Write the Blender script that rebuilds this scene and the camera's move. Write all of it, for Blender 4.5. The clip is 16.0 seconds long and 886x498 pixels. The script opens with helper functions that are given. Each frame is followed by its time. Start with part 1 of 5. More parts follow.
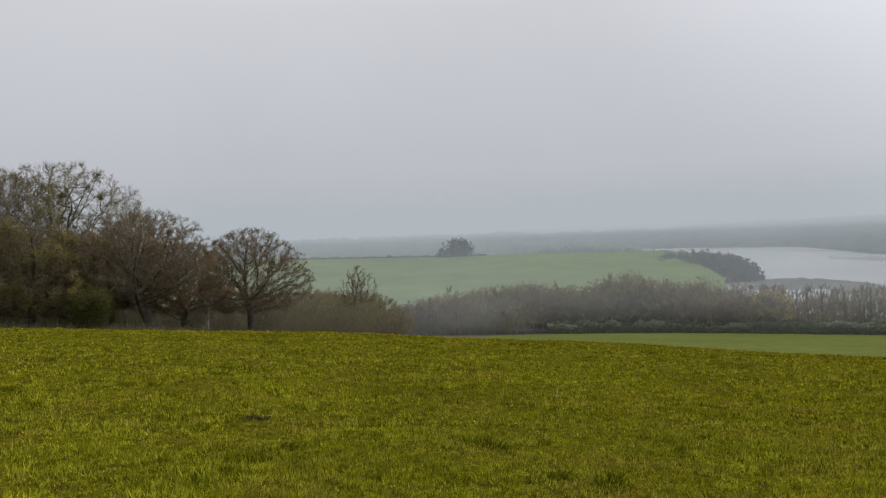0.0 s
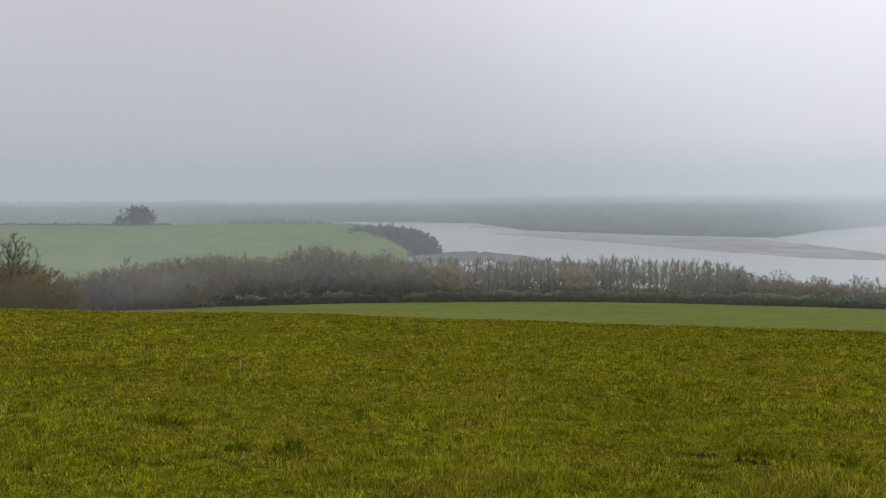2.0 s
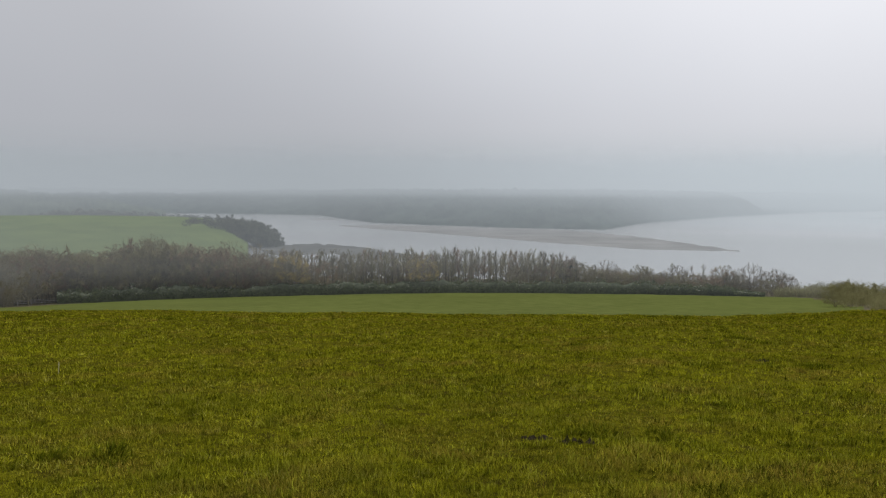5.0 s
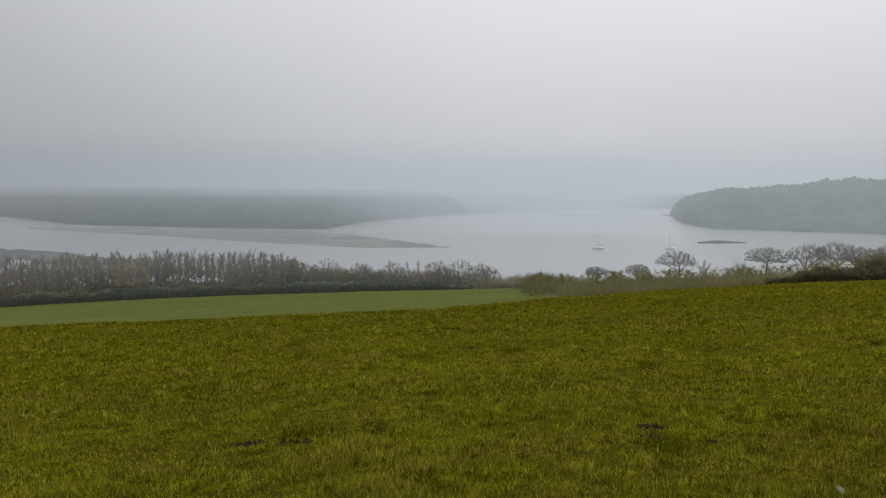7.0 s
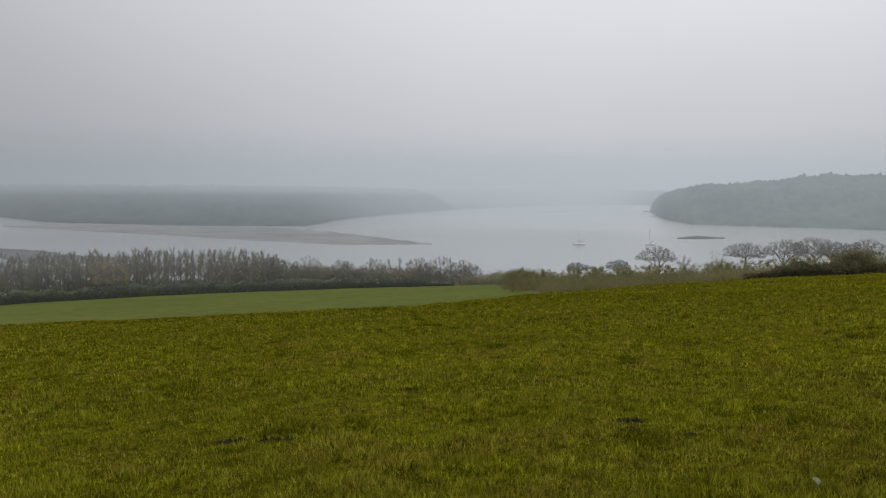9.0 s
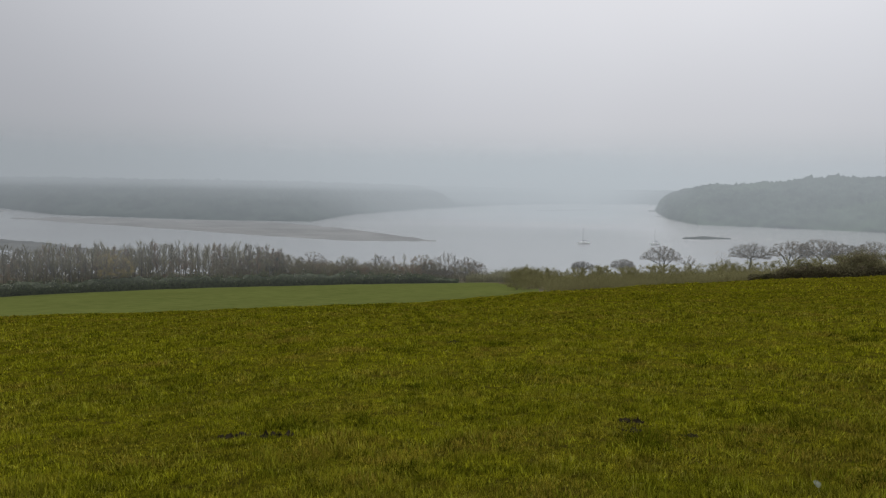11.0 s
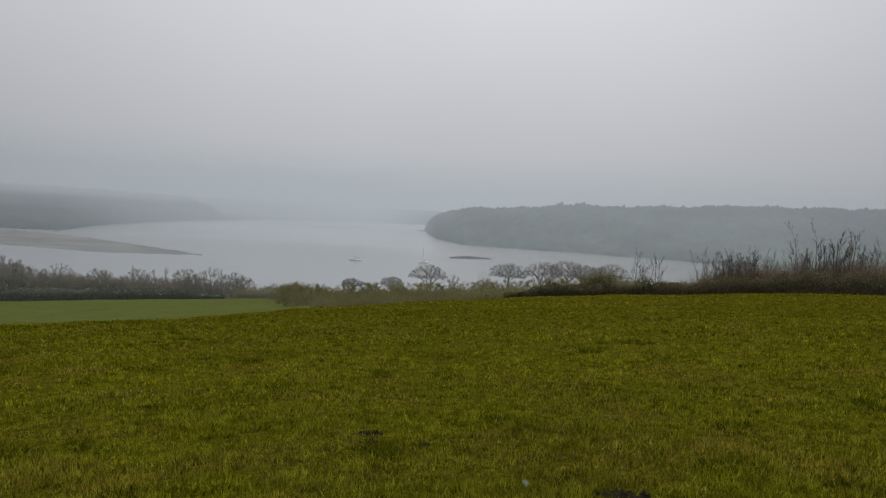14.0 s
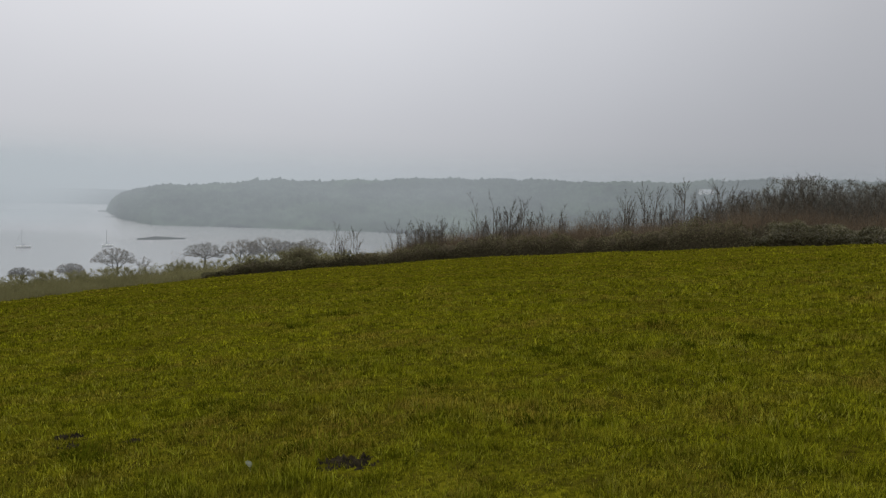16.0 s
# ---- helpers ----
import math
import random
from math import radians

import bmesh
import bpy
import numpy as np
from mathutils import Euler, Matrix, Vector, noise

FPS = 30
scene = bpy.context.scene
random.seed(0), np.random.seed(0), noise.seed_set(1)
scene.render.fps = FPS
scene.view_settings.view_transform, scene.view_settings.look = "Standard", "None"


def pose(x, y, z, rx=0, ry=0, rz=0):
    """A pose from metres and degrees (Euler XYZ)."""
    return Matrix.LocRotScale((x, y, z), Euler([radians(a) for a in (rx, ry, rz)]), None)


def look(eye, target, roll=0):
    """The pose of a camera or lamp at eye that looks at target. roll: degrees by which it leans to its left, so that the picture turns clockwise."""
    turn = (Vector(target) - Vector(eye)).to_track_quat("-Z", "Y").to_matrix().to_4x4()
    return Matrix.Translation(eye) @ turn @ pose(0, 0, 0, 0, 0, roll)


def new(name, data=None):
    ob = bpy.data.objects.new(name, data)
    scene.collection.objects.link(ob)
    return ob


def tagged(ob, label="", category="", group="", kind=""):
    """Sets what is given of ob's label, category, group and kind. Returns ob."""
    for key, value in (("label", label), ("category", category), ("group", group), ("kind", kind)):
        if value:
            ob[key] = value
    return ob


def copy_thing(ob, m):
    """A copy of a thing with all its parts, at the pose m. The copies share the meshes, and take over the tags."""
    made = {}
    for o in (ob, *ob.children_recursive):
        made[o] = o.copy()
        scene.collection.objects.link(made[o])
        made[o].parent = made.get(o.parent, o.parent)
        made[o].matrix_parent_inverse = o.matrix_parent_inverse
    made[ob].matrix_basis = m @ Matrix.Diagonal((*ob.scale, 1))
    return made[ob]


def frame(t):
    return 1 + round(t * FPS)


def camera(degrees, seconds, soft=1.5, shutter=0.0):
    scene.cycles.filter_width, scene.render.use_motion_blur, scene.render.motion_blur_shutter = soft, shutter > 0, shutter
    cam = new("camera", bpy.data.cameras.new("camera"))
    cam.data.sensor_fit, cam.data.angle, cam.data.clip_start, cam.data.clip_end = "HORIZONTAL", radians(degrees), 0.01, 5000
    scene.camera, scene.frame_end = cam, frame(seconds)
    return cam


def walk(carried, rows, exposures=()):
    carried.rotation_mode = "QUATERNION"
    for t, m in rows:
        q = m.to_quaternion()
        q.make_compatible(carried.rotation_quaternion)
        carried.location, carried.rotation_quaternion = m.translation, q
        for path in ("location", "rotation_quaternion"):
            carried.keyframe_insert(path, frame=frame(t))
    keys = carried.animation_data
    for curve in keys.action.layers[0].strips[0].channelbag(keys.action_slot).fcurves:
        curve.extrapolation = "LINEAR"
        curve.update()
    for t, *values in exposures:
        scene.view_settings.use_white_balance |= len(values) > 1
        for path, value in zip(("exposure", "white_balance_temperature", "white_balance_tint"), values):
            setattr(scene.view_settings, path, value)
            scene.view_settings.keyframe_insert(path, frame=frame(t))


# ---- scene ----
# The camera: held in the hand by someone who stands and turns from the wood to the estuary.
cam = camera(59.69, 16.0, soft=1.3)
PATH = [
    (0.0, pose(-0.000, 0.000, 1.600, 89.01, 2.14, -0.04)),
    (0.5, pose(0.004, 0.012, 1.593, 88.90, 1.78, -2.22)),
    (1.0, pose(0.011, 0.026, 1.583, 88.79, 1.91, -5.11)),
    (1.5, pose(0.054, -0.009, 1.587, 88.28, 1.35, -14.65)),
    (2.0, pose(0.078, 0.012, 1.571, 86.44, 0.25, -22.64)),
    (2.5, pose(0.094, 0.003, 1.567, 85.96, -0.05, -28.30)),
    (3.0, pose(0.092, -0.023, 1.575, 85.99, -0.46, -31.83)),
    (5.5, pose(0.174, 0.024, 1.550, 85.77, -0.11, -35.72)),
    (6.0, pose(0.201, 0.025, 1.543, 85.91, -0.68, -43.18)),
    (6.5, pose(0.224, 0.014, 1.544, 86.00, -0.68, -49.21)),
    (7.0, pose(0.237, -0.001, 1.548, 85.98, -0.50, -54.68)),
    (7.5, pose(0.239, -0.011, 1.535, 85.85, -0.58, -56.52)),
    (8.0, pose(0.239, -0.013, 1.542, 85.87, -0.48, -56.36)),
    (8.5, pose(0.237, -0.008, 1.542, 85.79, -0.27, -56.15)),
    (11.0, pose(0.251, -0.020, 1.548, 85.52, -1.04, -55.66)),
    (11.5, pose(0.258, -0.028, 1.549, 85.64, -1.66, -58.95)),
    (12.0, pose(0.264, -0.056, 1.556, 86.01, -1.92, -62.92)),
    (12.5, pose(0.253, -0.099, 1.562, 87.24, -2.41, -69.22)),
    (13.0, pose(0.256, -0.161, 1.568, 88.20, -2.14, -73.31)),
    (13.5, pose(0.287, -0.241, 1.554, 88.07, -3.13, -72.24)),
    (14.0, pose(0.334, -0.281, 1.545, 87.39, -3.35, -72.34)),
    (14.5, pose(0.313, -0.241, 1.546, 86.41, -2.77, -80.64)),
    (15.0, pose(0.263, -0.184, 1.551, 86.62, -1.77, -88.24)),
    (15.5, pose(0.231, -0.176, 1.561, 86.45, -1.59, -92.37)),
    (16.0, pose(0.233, -0.191, 1.565, 86.54, -1.85, -94.55)),
]
EXPOSURE = [(0.0, 0.37), (3.0, 0.30), (5.5, 0.15), (7.0, 0.0), (8.5, -0.04), (11.0, -0.04), (12.0, -0.09), (12.5, -0.22), (13.5, -0.3), (15.0, -0.1), (16.0, -0.08)]
walk(cam, PATH, EXPOSURE)

# ---- light: a misty overcast day, the sun a soft glow behind the cloud ----
SUN_AZ, SUN_EL = 72.0, 38.0      # degrees clockwise from +y, above the horizon
SUN_GLOW = (0.52, 1.0, 0.835, 1.37)
EYE = 1.6                        # eye height over the turf
SEA = -33.4                      # water level


def heading(az, el=0.0):
    a, e = radians(az), radians(el)
    return Vector((math.sin(a) * math.cos(e), math.cos(a) * math.cos(e), math.sin(e)))


def make_world():
    w = bpy.data.worlds.new("overcast_sky")
    scene.world = w
    w.use_nodes = True
    nt = w.node_tree
    nt.nodes.clear()
    N, L = nt.nodes.new, nt.links.new
    out = N("ShaderNodeOutputWorld")
    co = N("ShaderNodeTexCoord")
    sky = N("ShaderNodeTexSky")
    sky.sky_type, sky.sun_disc = "NISHITA", False
    sky.sun_elevation, sky.sun_rotation = radians(SUN_EL), radians(SUN_AZ)
    sky.air_density, sky.dust_density = 1.0, 4.0
    b_sky = N("ShaderNodeBackground")
    b_sky.inputs["Strength"].default_value = 0.003
    L(sky.outputs["Color"], b_sky.inputs["Color"])
    # the cloud sheet: brighter towards the zenith, as every overcast sky is
    sep = N("ShaderNodeSeparateXYZ")
    L(co.outputs["Generated"], sep.inputs[0])
    ramp = N("ShaderNodeValToRGB")
    cr = ramp.color_ramp
    cr.elements[0].position, cr.elements[0].color = 0.0, (0.420, 0.444, 0.478, 1)
    cr.elements[1].position, cr.elements[1].color = 1.0, (1.5, 1.5, 1.5, 1)
    for pos, col in ((0.03, (0.431, 0.452, 0.488)), (0.10, (0.460, 0.474, 0.514)), (0.28, (0.558, 0.566, 0.602)), (0.5, (0.88, 0.89, 0.91))):
        e = cr.elements.new(pos)
        e.color = (*col, 1)
    L(sep.outputs["Z"], ramp.inputs[0])
    # soft glow round the hidden sun (SUN_GLOW: from and to, by the cosine off its direction)
    dot = N("ShaderNodeVectorMath")
    dot.operation = "DOT_PRODUCT"
    nrm = N("ShaderNodeVectorMath")
    nrm.operation = "NORMALIZE"
    L(co.outputs["Generated"], nrm.inputs[0])
    L(nrm.outputs[0], dot.inputs[0])
    dot.inputs[1].default_value = heading(SUN_AZ, SUN_EL)
    glow = N("ShaderNodeMapRange")
    glow.interpolation_type = "SMOOTHSTEP"
    glow.inputs["From Min"].default_value, glow.inputs["From Max"].default_value = SUN_GLOW[:2]
    glow.inputs["To Min"].default_value, glow.inputs["To Max"].default_value = SUN_GLOW[2:]
    L(dot.outputs["Value"], glow.inputs["Value"])
    # faint uneven cloud
    nz = N("ShaderNodeTexNoise")
    nz.inputs["Scale"].default_value, nz.inputs["Detail"].default_value = 2.2, 3.0
    L(co.outputs["Generated"], nz.inputs["Vector"])
    cl = N("ShaderNodeMapRange")
    cl.inputs["From Min"].default_value, cl.inputs["From Max"].default_value = 0.3, 0.7
    cl.inputs["To Min"].default_value, cl.inputs["To Max"].default_value = 0.97, 1.03
    L(nz.outputs[0], cl.inputs["Value"])
    m = N("ShaderNodeMath")
    m.operation = "MULTIPLY"
    L(glow.outputs[0], m.inputs[0])
    L(cl.outputs[0], m.inputs[1])
    b_cloud = N("ShaderNodeBackground")
    L(ramp.outputs[0], b_cloud.inputs["Color"])
    L(m.outputs[0], b_cloud.inputs["Strength"])
    add = N("ShaderNodeAddShader")
    L(b_cloud.outputs[0], add.inputs[0])
    L(b_sky.outputs[0], add.inputs[1])
    L(add.outputs[0], out.inputs["Surface"])


make_world()
sun = new("sun", bpy.data.lights.new("sun", "SUN"))
sun.data.energy, sun.data.angle, sun.data.color = 0.9, radians(40), (1.0, 0.97, 0.92)
sun.matrix_world = look(heading(SUN_AZ, SUN_EL) * 100, (0, 0, 0))

# ---- materials ----


def material(name, low, high, scale=4.0, rough=0.9, bump=0.0, bump_scale=40.0, big=0.0, big_scale=0.05, island=0.0, each=0.0,
             spec=0.04, third=None, third_scale=1.0, third_amount=0.5, thin=0.0):
    """Two colours mixed by fine noise; broad patches (big), change from piece to piece (island) and thing to thing (each)."""
    m = bpy.data.materials.new(name)
    m.use_nodes = True
    nt = m.node_tree
    N, L = nt.nodes.new, nt.links.new
    b = nt.nodes["Principled BSDF"]
    geo = N("ShaderNodeNewGeometry")
    nz = N("ShaderNodeTexNoise")
    nz.inputs["Scale"].default_value, nz.inputs["Detail"].default_value = scale, 6.0
    L(geo.outputs["Position"], nz.inputs["Vector"])
    spread = N("ShaderNodeMapRange")
    spread.inputs["From Min"].default_value, spread.inputs["From Max"].default_value = 0.32, 0.68
    L(nz.outputs[0], spread.inputs["Value"])
    mix = N("ShaderNodeMix")
    mix.data_type = "RGBA"
    L(spread.outputs[0], mix.inputs[0])
    mix.inputs[6].default_value, mix.inputs[7].default_value = (*low, 1), (*high, 1)
    colour = mix.outputs[2]
    if third:
        n3 = N("ShaderNodeTexNoise")
        n3.inputs["Scale"].default_value, n3.inputs["Detail"].default_value = third_scale, 4.0
        L(geo.outputs["Position"], n3.inputs["Vector"])
        s3 = N("ShaderNodeMapRange")
        s3.inputs["From Min"].default_value, s3.inputs["From Max"].default_value = 0.48, 0.66
        s3.inputs["To Max"].default_value = third_amount
        L(n3.outputs[0], s3.inputs["Value"])
        mx = N("ShaderNodeMix")
        mx.data_type = "RGBA"
        L(s3.outputs[0], mx.inputs[0])
        L(colour, mx.inputs[6])
        mx.inputs[7].default_value = (*third, 1)
        colour = mx.outputs[2]

    def vary(value, amount):
        nonlocal colour
        r = N("ShaderNodeMapRange")
        r.inputs["To Min"].default_value, r.inputs["To Max"].default_value = 1 - amount, 1 + amount
        L(value, r.inputs["Value"])
        h = N("ShaderNodeHueSaturation")
        L(r.outputs[0], h.inputs["Value"])
        L(colour, h.inputs["Color"])
        colour = h.outputs[0]

    if big:
        n2 = N("ShaderNodeTexNoise")
        n2.inputs["Scale"].default_value, n2.inputs["Detail"].default_value = big_scale, 3.0
        L(geo.outputs["Position"], n2.inputs["Vector"])
        r2 = N("ShaderNodeMapRange")
        r2.inputs["From Min"].default_value, r2.inputs["From Max"].default_value = 0.3, 0.7
        L(n2.outputs[0], r2.inputs["Value"])
        vary(r2.outputs[0], big)
    if island:
        vary(geo.outputs["Random Per Island"], island)
    if each:
        oi = N("ShaderNodeObjectInfo")
        vary(oi.outputs["Random"], each)
    L(colour, b.inputs["Base Color"])
    b.inputs["Roughness"].default_value = rough
    b.inputs["Specular IOR Level"].default_value = spec
    if bump:
        nb = N("ShaderNodeTexNoise")
        nb.inputs["Scale"].default_value, nb.inputs["Detail"].default_value = bump_scale, 5.0
        L(geo.outputs["Position"], nb.inputs["Vector"])
        bp = N("ShaderNodeBump")
        bp.inputs["Strength"].default_value, bp.inputs["Distance"].default_value = bump, 1.0 / bump_scale
        L(nb.outputs[0], bp.inputs["Height"])
        L(bp.outputs[0], b.inputs["Normal"])
    if thin:
        # thin leaves and twigs let part of the light through
        tr, mx = N("ShaderNodeBsdfTranslucent"), N("ShaderNodeMixShader")
        L(colour, tr.inputs["Color"])
        mx.inputs[0].default_value = thin
        L(b.outputs[0], mx.inputs[1])
        L(tr.outputs[0], mx.inputs[2])
        L(mx.outputs[0], nt.nodes["Material Output"].inputs["Surface"])
    return m


TURF = material("pasture_turf", (0.027, 0.0275, 0.002), (0.118, 0.110, 0.006), 20.0, 1.0, 1.0, 30.0, big=0.2, big_scale=0.3,
                third=(0.034, 0.027, 0.005), third_scale=5.0, third_amount=0.8, spec=0.0)
BLADE = material("grass_blade", (0.103, 0.110, 0.006), (0.310, 0.302, 0.016), 4.0, 0.95, big=0.25, big_scale=0.4, island=0.75,
                 third=(0.225, 0.158, 0.032), third_scale=0.8, third_amount=0.65, spec=0.0)
LUSH = material("lush_grass", (0.030, 0.038, 0.002), (0.11, 0.118, 0.006), 6.0, 1.0, island=0.4, spec=0.0)
LONG = material("long_grass_blade", (0.150, 0.165, 0.010), (0.330, 0.335, 0.028), 3.0, 0.9, island=0.4, spec=0.0)
STRAW = material("dry_grass_blade", (0.25, 0.240, 0.030), (0.37, 0.345, 0.065), 3.0, 0.9, island=0.3, spec=0.0)
CROP = material("young_crop", (0.070, 0.084, 0.023), (0.094, 0.106, 0.032), 0.5, 1.0, spec=0.0, bump=0.3, bump_scale=3.0, big=0.10, big_scale=0.03)
LEAF_LITTER = material("wood_floor", (0.05, 0.045, 0.025), (0.10, 0.085, 0.05), 1.0, 0.95, 0.5, 4.0, big=0.2)
MUD = material("wet_mud", (0.009, 0.008, 0.005), (0.036, 0.029, 0.018), 12.0, 1.0, 0.8, 25.0, spec=0.0)
BARK = material("tree_bark", (0.048, 0.042, 0.034), (0.115, 0.102, 0.082), 3.0, 0.95, 0.5, 12.0, each=0.2)
PALE_BARK = material("grey_bark", (0.14, 0.132, 0.12), (0.24, 0.228, 0.21), 2.0, 0.95, 0.4, 12.0, each=0.25, spec=0.0)
TWIG = material("fine_twigs", (0.100, 0.080, 0.055), (0.175, 0.143, 0.100), 0.6, 0.95, island=0.2, each=0.2, spec=0.0, thin=0.5)
LEAF_GREEN = material("opening_leaves", (0.12, 0.122, 0.044), (0.23, 0.225, 0.09), 0.35, 0.9, island=0.35, spec=0.0, thin=0.5)
LEAF_FRESH = material("fresh_hawthorn_leaves", (0.055, 0.058, 0.018), (0.105, 0.108, 0.036), 0.5, 0.9, island=0.3, spec=0.0, thin=0.35)
LEAF_OLIVE = material("olive_leaves", (0.150, 0.130, 0.046), (0.265, 0.230, 0.090), 0.35, 0.9, island=0.35, spec=0.0, thin=0.5)
LEAF_RUST = material("rust_buds", (0.205, 0.132, 0.072), (0.330, 0.225, 0.128), 0.35, 0.9, island=0.3, spec=0.0, thin=0.5)
LEAF_YELLOW = material("yellow_catkins", (0.26, 0.21, 0.08), (0.38, 0.30, 0.12), 0.5, 0.9, island=0.2, spec=0.0, thin=0.35)
LEAF_DARK = material("evergreen_leaves", (0.018, 0.026, 0.014), (0.05, 0.062, 0.03), 0.8, 0.8, island=0.4, spec=0.0)
DARK_HEART = material("bramble_heart", (0.036, 0.031, 0.020), (0.100, 0.084, 0.055), 6.0, 1.0, 0.8, 8.0, spec=0.0)
MIST_WOOD = material("grey_wood_twigs", (0.10, 0.094, 0.078), (0.155, 0.147, 0.124), 0.3, 1.0, island=0.15, each=0.2, spec=0.0, thin=0.35)
BRUSH = material("brushwood", (0.138, 0.124, 0.082), (0.196, 0.178, 0.120), 0.12, 0.95, island=0.10, big=0.15, big_scale=0.06, spec=0.0, thin=0.35)
SAPLING_BARK = material("sapling_bark", (0.075, 0.064, 0.050), (0.150, 0.130, 0.104), 2.0, 0.95, each=0.2, spec=0.0)
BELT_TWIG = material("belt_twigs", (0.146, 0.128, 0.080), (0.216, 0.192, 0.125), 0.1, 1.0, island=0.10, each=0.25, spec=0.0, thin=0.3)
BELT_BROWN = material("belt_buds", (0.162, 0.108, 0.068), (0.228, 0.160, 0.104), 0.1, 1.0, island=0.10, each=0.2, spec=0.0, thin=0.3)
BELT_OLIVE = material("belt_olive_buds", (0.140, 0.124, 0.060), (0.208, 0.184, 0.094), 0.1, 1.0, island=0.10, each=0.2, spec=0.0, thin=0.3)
BRUSH_RED = material("red_brown_brushwood", (0.115, 0.086, 0.058), (0.200, 0.155, 0.108), 0.15, 0.95, island=0.25, spec=0.0, thin=0.35)
HEDGE_HEART = material("hedge_heart", (0.050, 0.058, 0.040), (0.10, 0.11, 0.075), 1.5, 1.0, 0.8, 3.0, spec=0.0)
BRUSH_OLIVE = material("olive_scrub", (0.140, 0.132, 0.062), (0.225, 0.212, 0.105), 0.12, 0.95, island=0.2, spec=0.0, thin=0.5)
HEDGE_LEAF = material("hedge_leaves", (0.066, 0.084, 0.040), (0.134, 0.154, 0.080), 0.5, 0.9, island=0.3, spec=0.0, thin=0.35)
BRAMBLE = material("bramble_leaves", (0.072, 0.068, 0.036), (0.200, 0.184, 0.104), 0.6, 0.95, island=0.45, spec=0.0, thin=0.5)
DEAD_STEMS = material("bleached_dead_stems", (0.16, 0.15, 0.105), (0.27, 0.25, 0.18), 2.0, 0.9, island=0.3, spec=0.1)
BLOSSOM = material("cream_blossom", (0.30, 0.30, 0.25), (0.46, 0.45, 0.38), 3.0, 0.9, island=0.2, spec=0.0)


# ---- mesh helpers ----


def mesh_of(name, verts, faces, mats=(), face_mat=None, smooth=False):
    """A mesh from numpy arrays: verts (n, 3), faces (m, 3) or (m, 4), or a list of face tuples."""
    me = bpy.data.meshes.new(name)
    if isinstance(faces, np.ndarray):
        k = faces.shape[1]
        me.vertices.add(len(verts))
        me.vertices.foreach_set("co", np.asarray(verts, np.float32).ravel())
        me.loops.add(faces.size)
        me.loops.foreach_set("vertex_index", faces.astype(np.int32).ravel())
        me.polygons.add(len(faces))
        me.polygons.foreach_set("loop_start", np.arange(0, faces.size, k, dtype=np.int32))
        me.update(calc_edges=True)
    else:
        me.from_pydata([tuple(v) for v in verts], [], faces)
    for m in mats:
        me.materials.append(m)
    if face_mat is not None:
        me.polygons.foreach_set("material_index", np.asarray(face_mat, np.int32))
    if smooth:
        me.polygons.foreach_set("use_smooth", np.ones(len(me.polygons), bool))
    me.validate()
    return me


def part(name, me, parent, label=""):
    ob = new(name, me)
    ob.parent = parent
    return tagged(ob, label) if label else ob


def tubes(segs, sides):
    """Tapered prisms for rows of p0, p1, r0, r1: verts and quads."""
    s = np.asarray(segs, float).reshape(-1, 8)
    p0, p1, r0, r1 = s[:, :3], s[:, 3:6], s[:, 6], s[:, 7]
    d = p1 - p0
    d /= np.linalg.norm(d, axis=1, keepdims=True) + 1e-9
    ref = np.where(np.abs(d[:, 2:3]) > 0.9, [[1.0, 0, 0]], [[0, 0, 1.0]])
    u = np.cross(d, ref)
    u /= np.linalg.norm(u, axis=1, keepdims=True) + 1e-9
    v = np.cross(d, u)
    a = np.arange(sides) * 2 * np.pi / sides
    ring = u[:, None] * np.cos(a)[None, :, None] + v[:, None] * np.sin(a)[None, :, None]
    verts = np.concatenate([p0[:, None] + ring * r0[:, None, None], p1[:, None] + ring * r1[:, None, None]], 1).reshape(-1, 3)
    i = np.arange(sides)
    j = (i + 1) % sides
    quad = np.stack([i, j, j + sides, i + sides], 1)
    faces = (np.arange(len(s)) * 2 * sides)[:, None, None] + quad[None]
    return verts, faces.reshape(-1, 4)


def ribbons(rng, segs):
    """Thin tapered slips for the finest twigs, each turned its own way; those that run out to a point are one triangle."""
    s = np.asarray(segs, float).reshape(-1, 8)
    p0, p1 = s[:, :3], s[:, 3:6]
    u = np.cross(p1 - p0, rng.normal(size=p0.shape))
    u /= np.linalg.norm(u, axis=1, keepdims=True) + 1e-9
    a, b = u * s[:, 6:7] * 1.25, u * s[:, 7:8] * 1.25
    sharp = s[:, 7] < s[:, 6] * 0.62
    a[sharp] *= 1.2
    b[sharp] = 0
    v = np.stack([p0 - a, p0 + a, p1 + b, p1 - b], 1).reshape(-1, 3)
    k = np.arange(len(s))[:, None] * 4
    return v, np.concatenate([k + [0, 1, 2], (k + [0, 2, 3])[~sharp]])


def flakes(rng, centres, size, flat=0.0):
    """Small pointed leaves at the centres, turned at random."""
    n = len(centres)
    a, b = rng.normal(size=(n, 3)), rng.normal(size=(n, 3))
    a[:, 2] *= 1 - flat
    b[:, 2] *= 1 - flat
    a /= np.linalg.norm(a, axis=1, keepdims=True)
    b -= a * (a * b).sum(1, keepdims=True)
    b /= np.linalg.norm(b, axis=1, keepdims=True) + 1e-9
    s = (size * rng.uniform(0.55, 1.3, n))[:, None]
    verts = np.stack([centres - a * s * 0.9, centres + (a * 0.5 + b * 0.75) * s, centres + (a * 0.5 - b * 0.75) * s], 1).reshape(-1, 3)
    return verts, np.arange(3 * n).reshape(-1, 3)


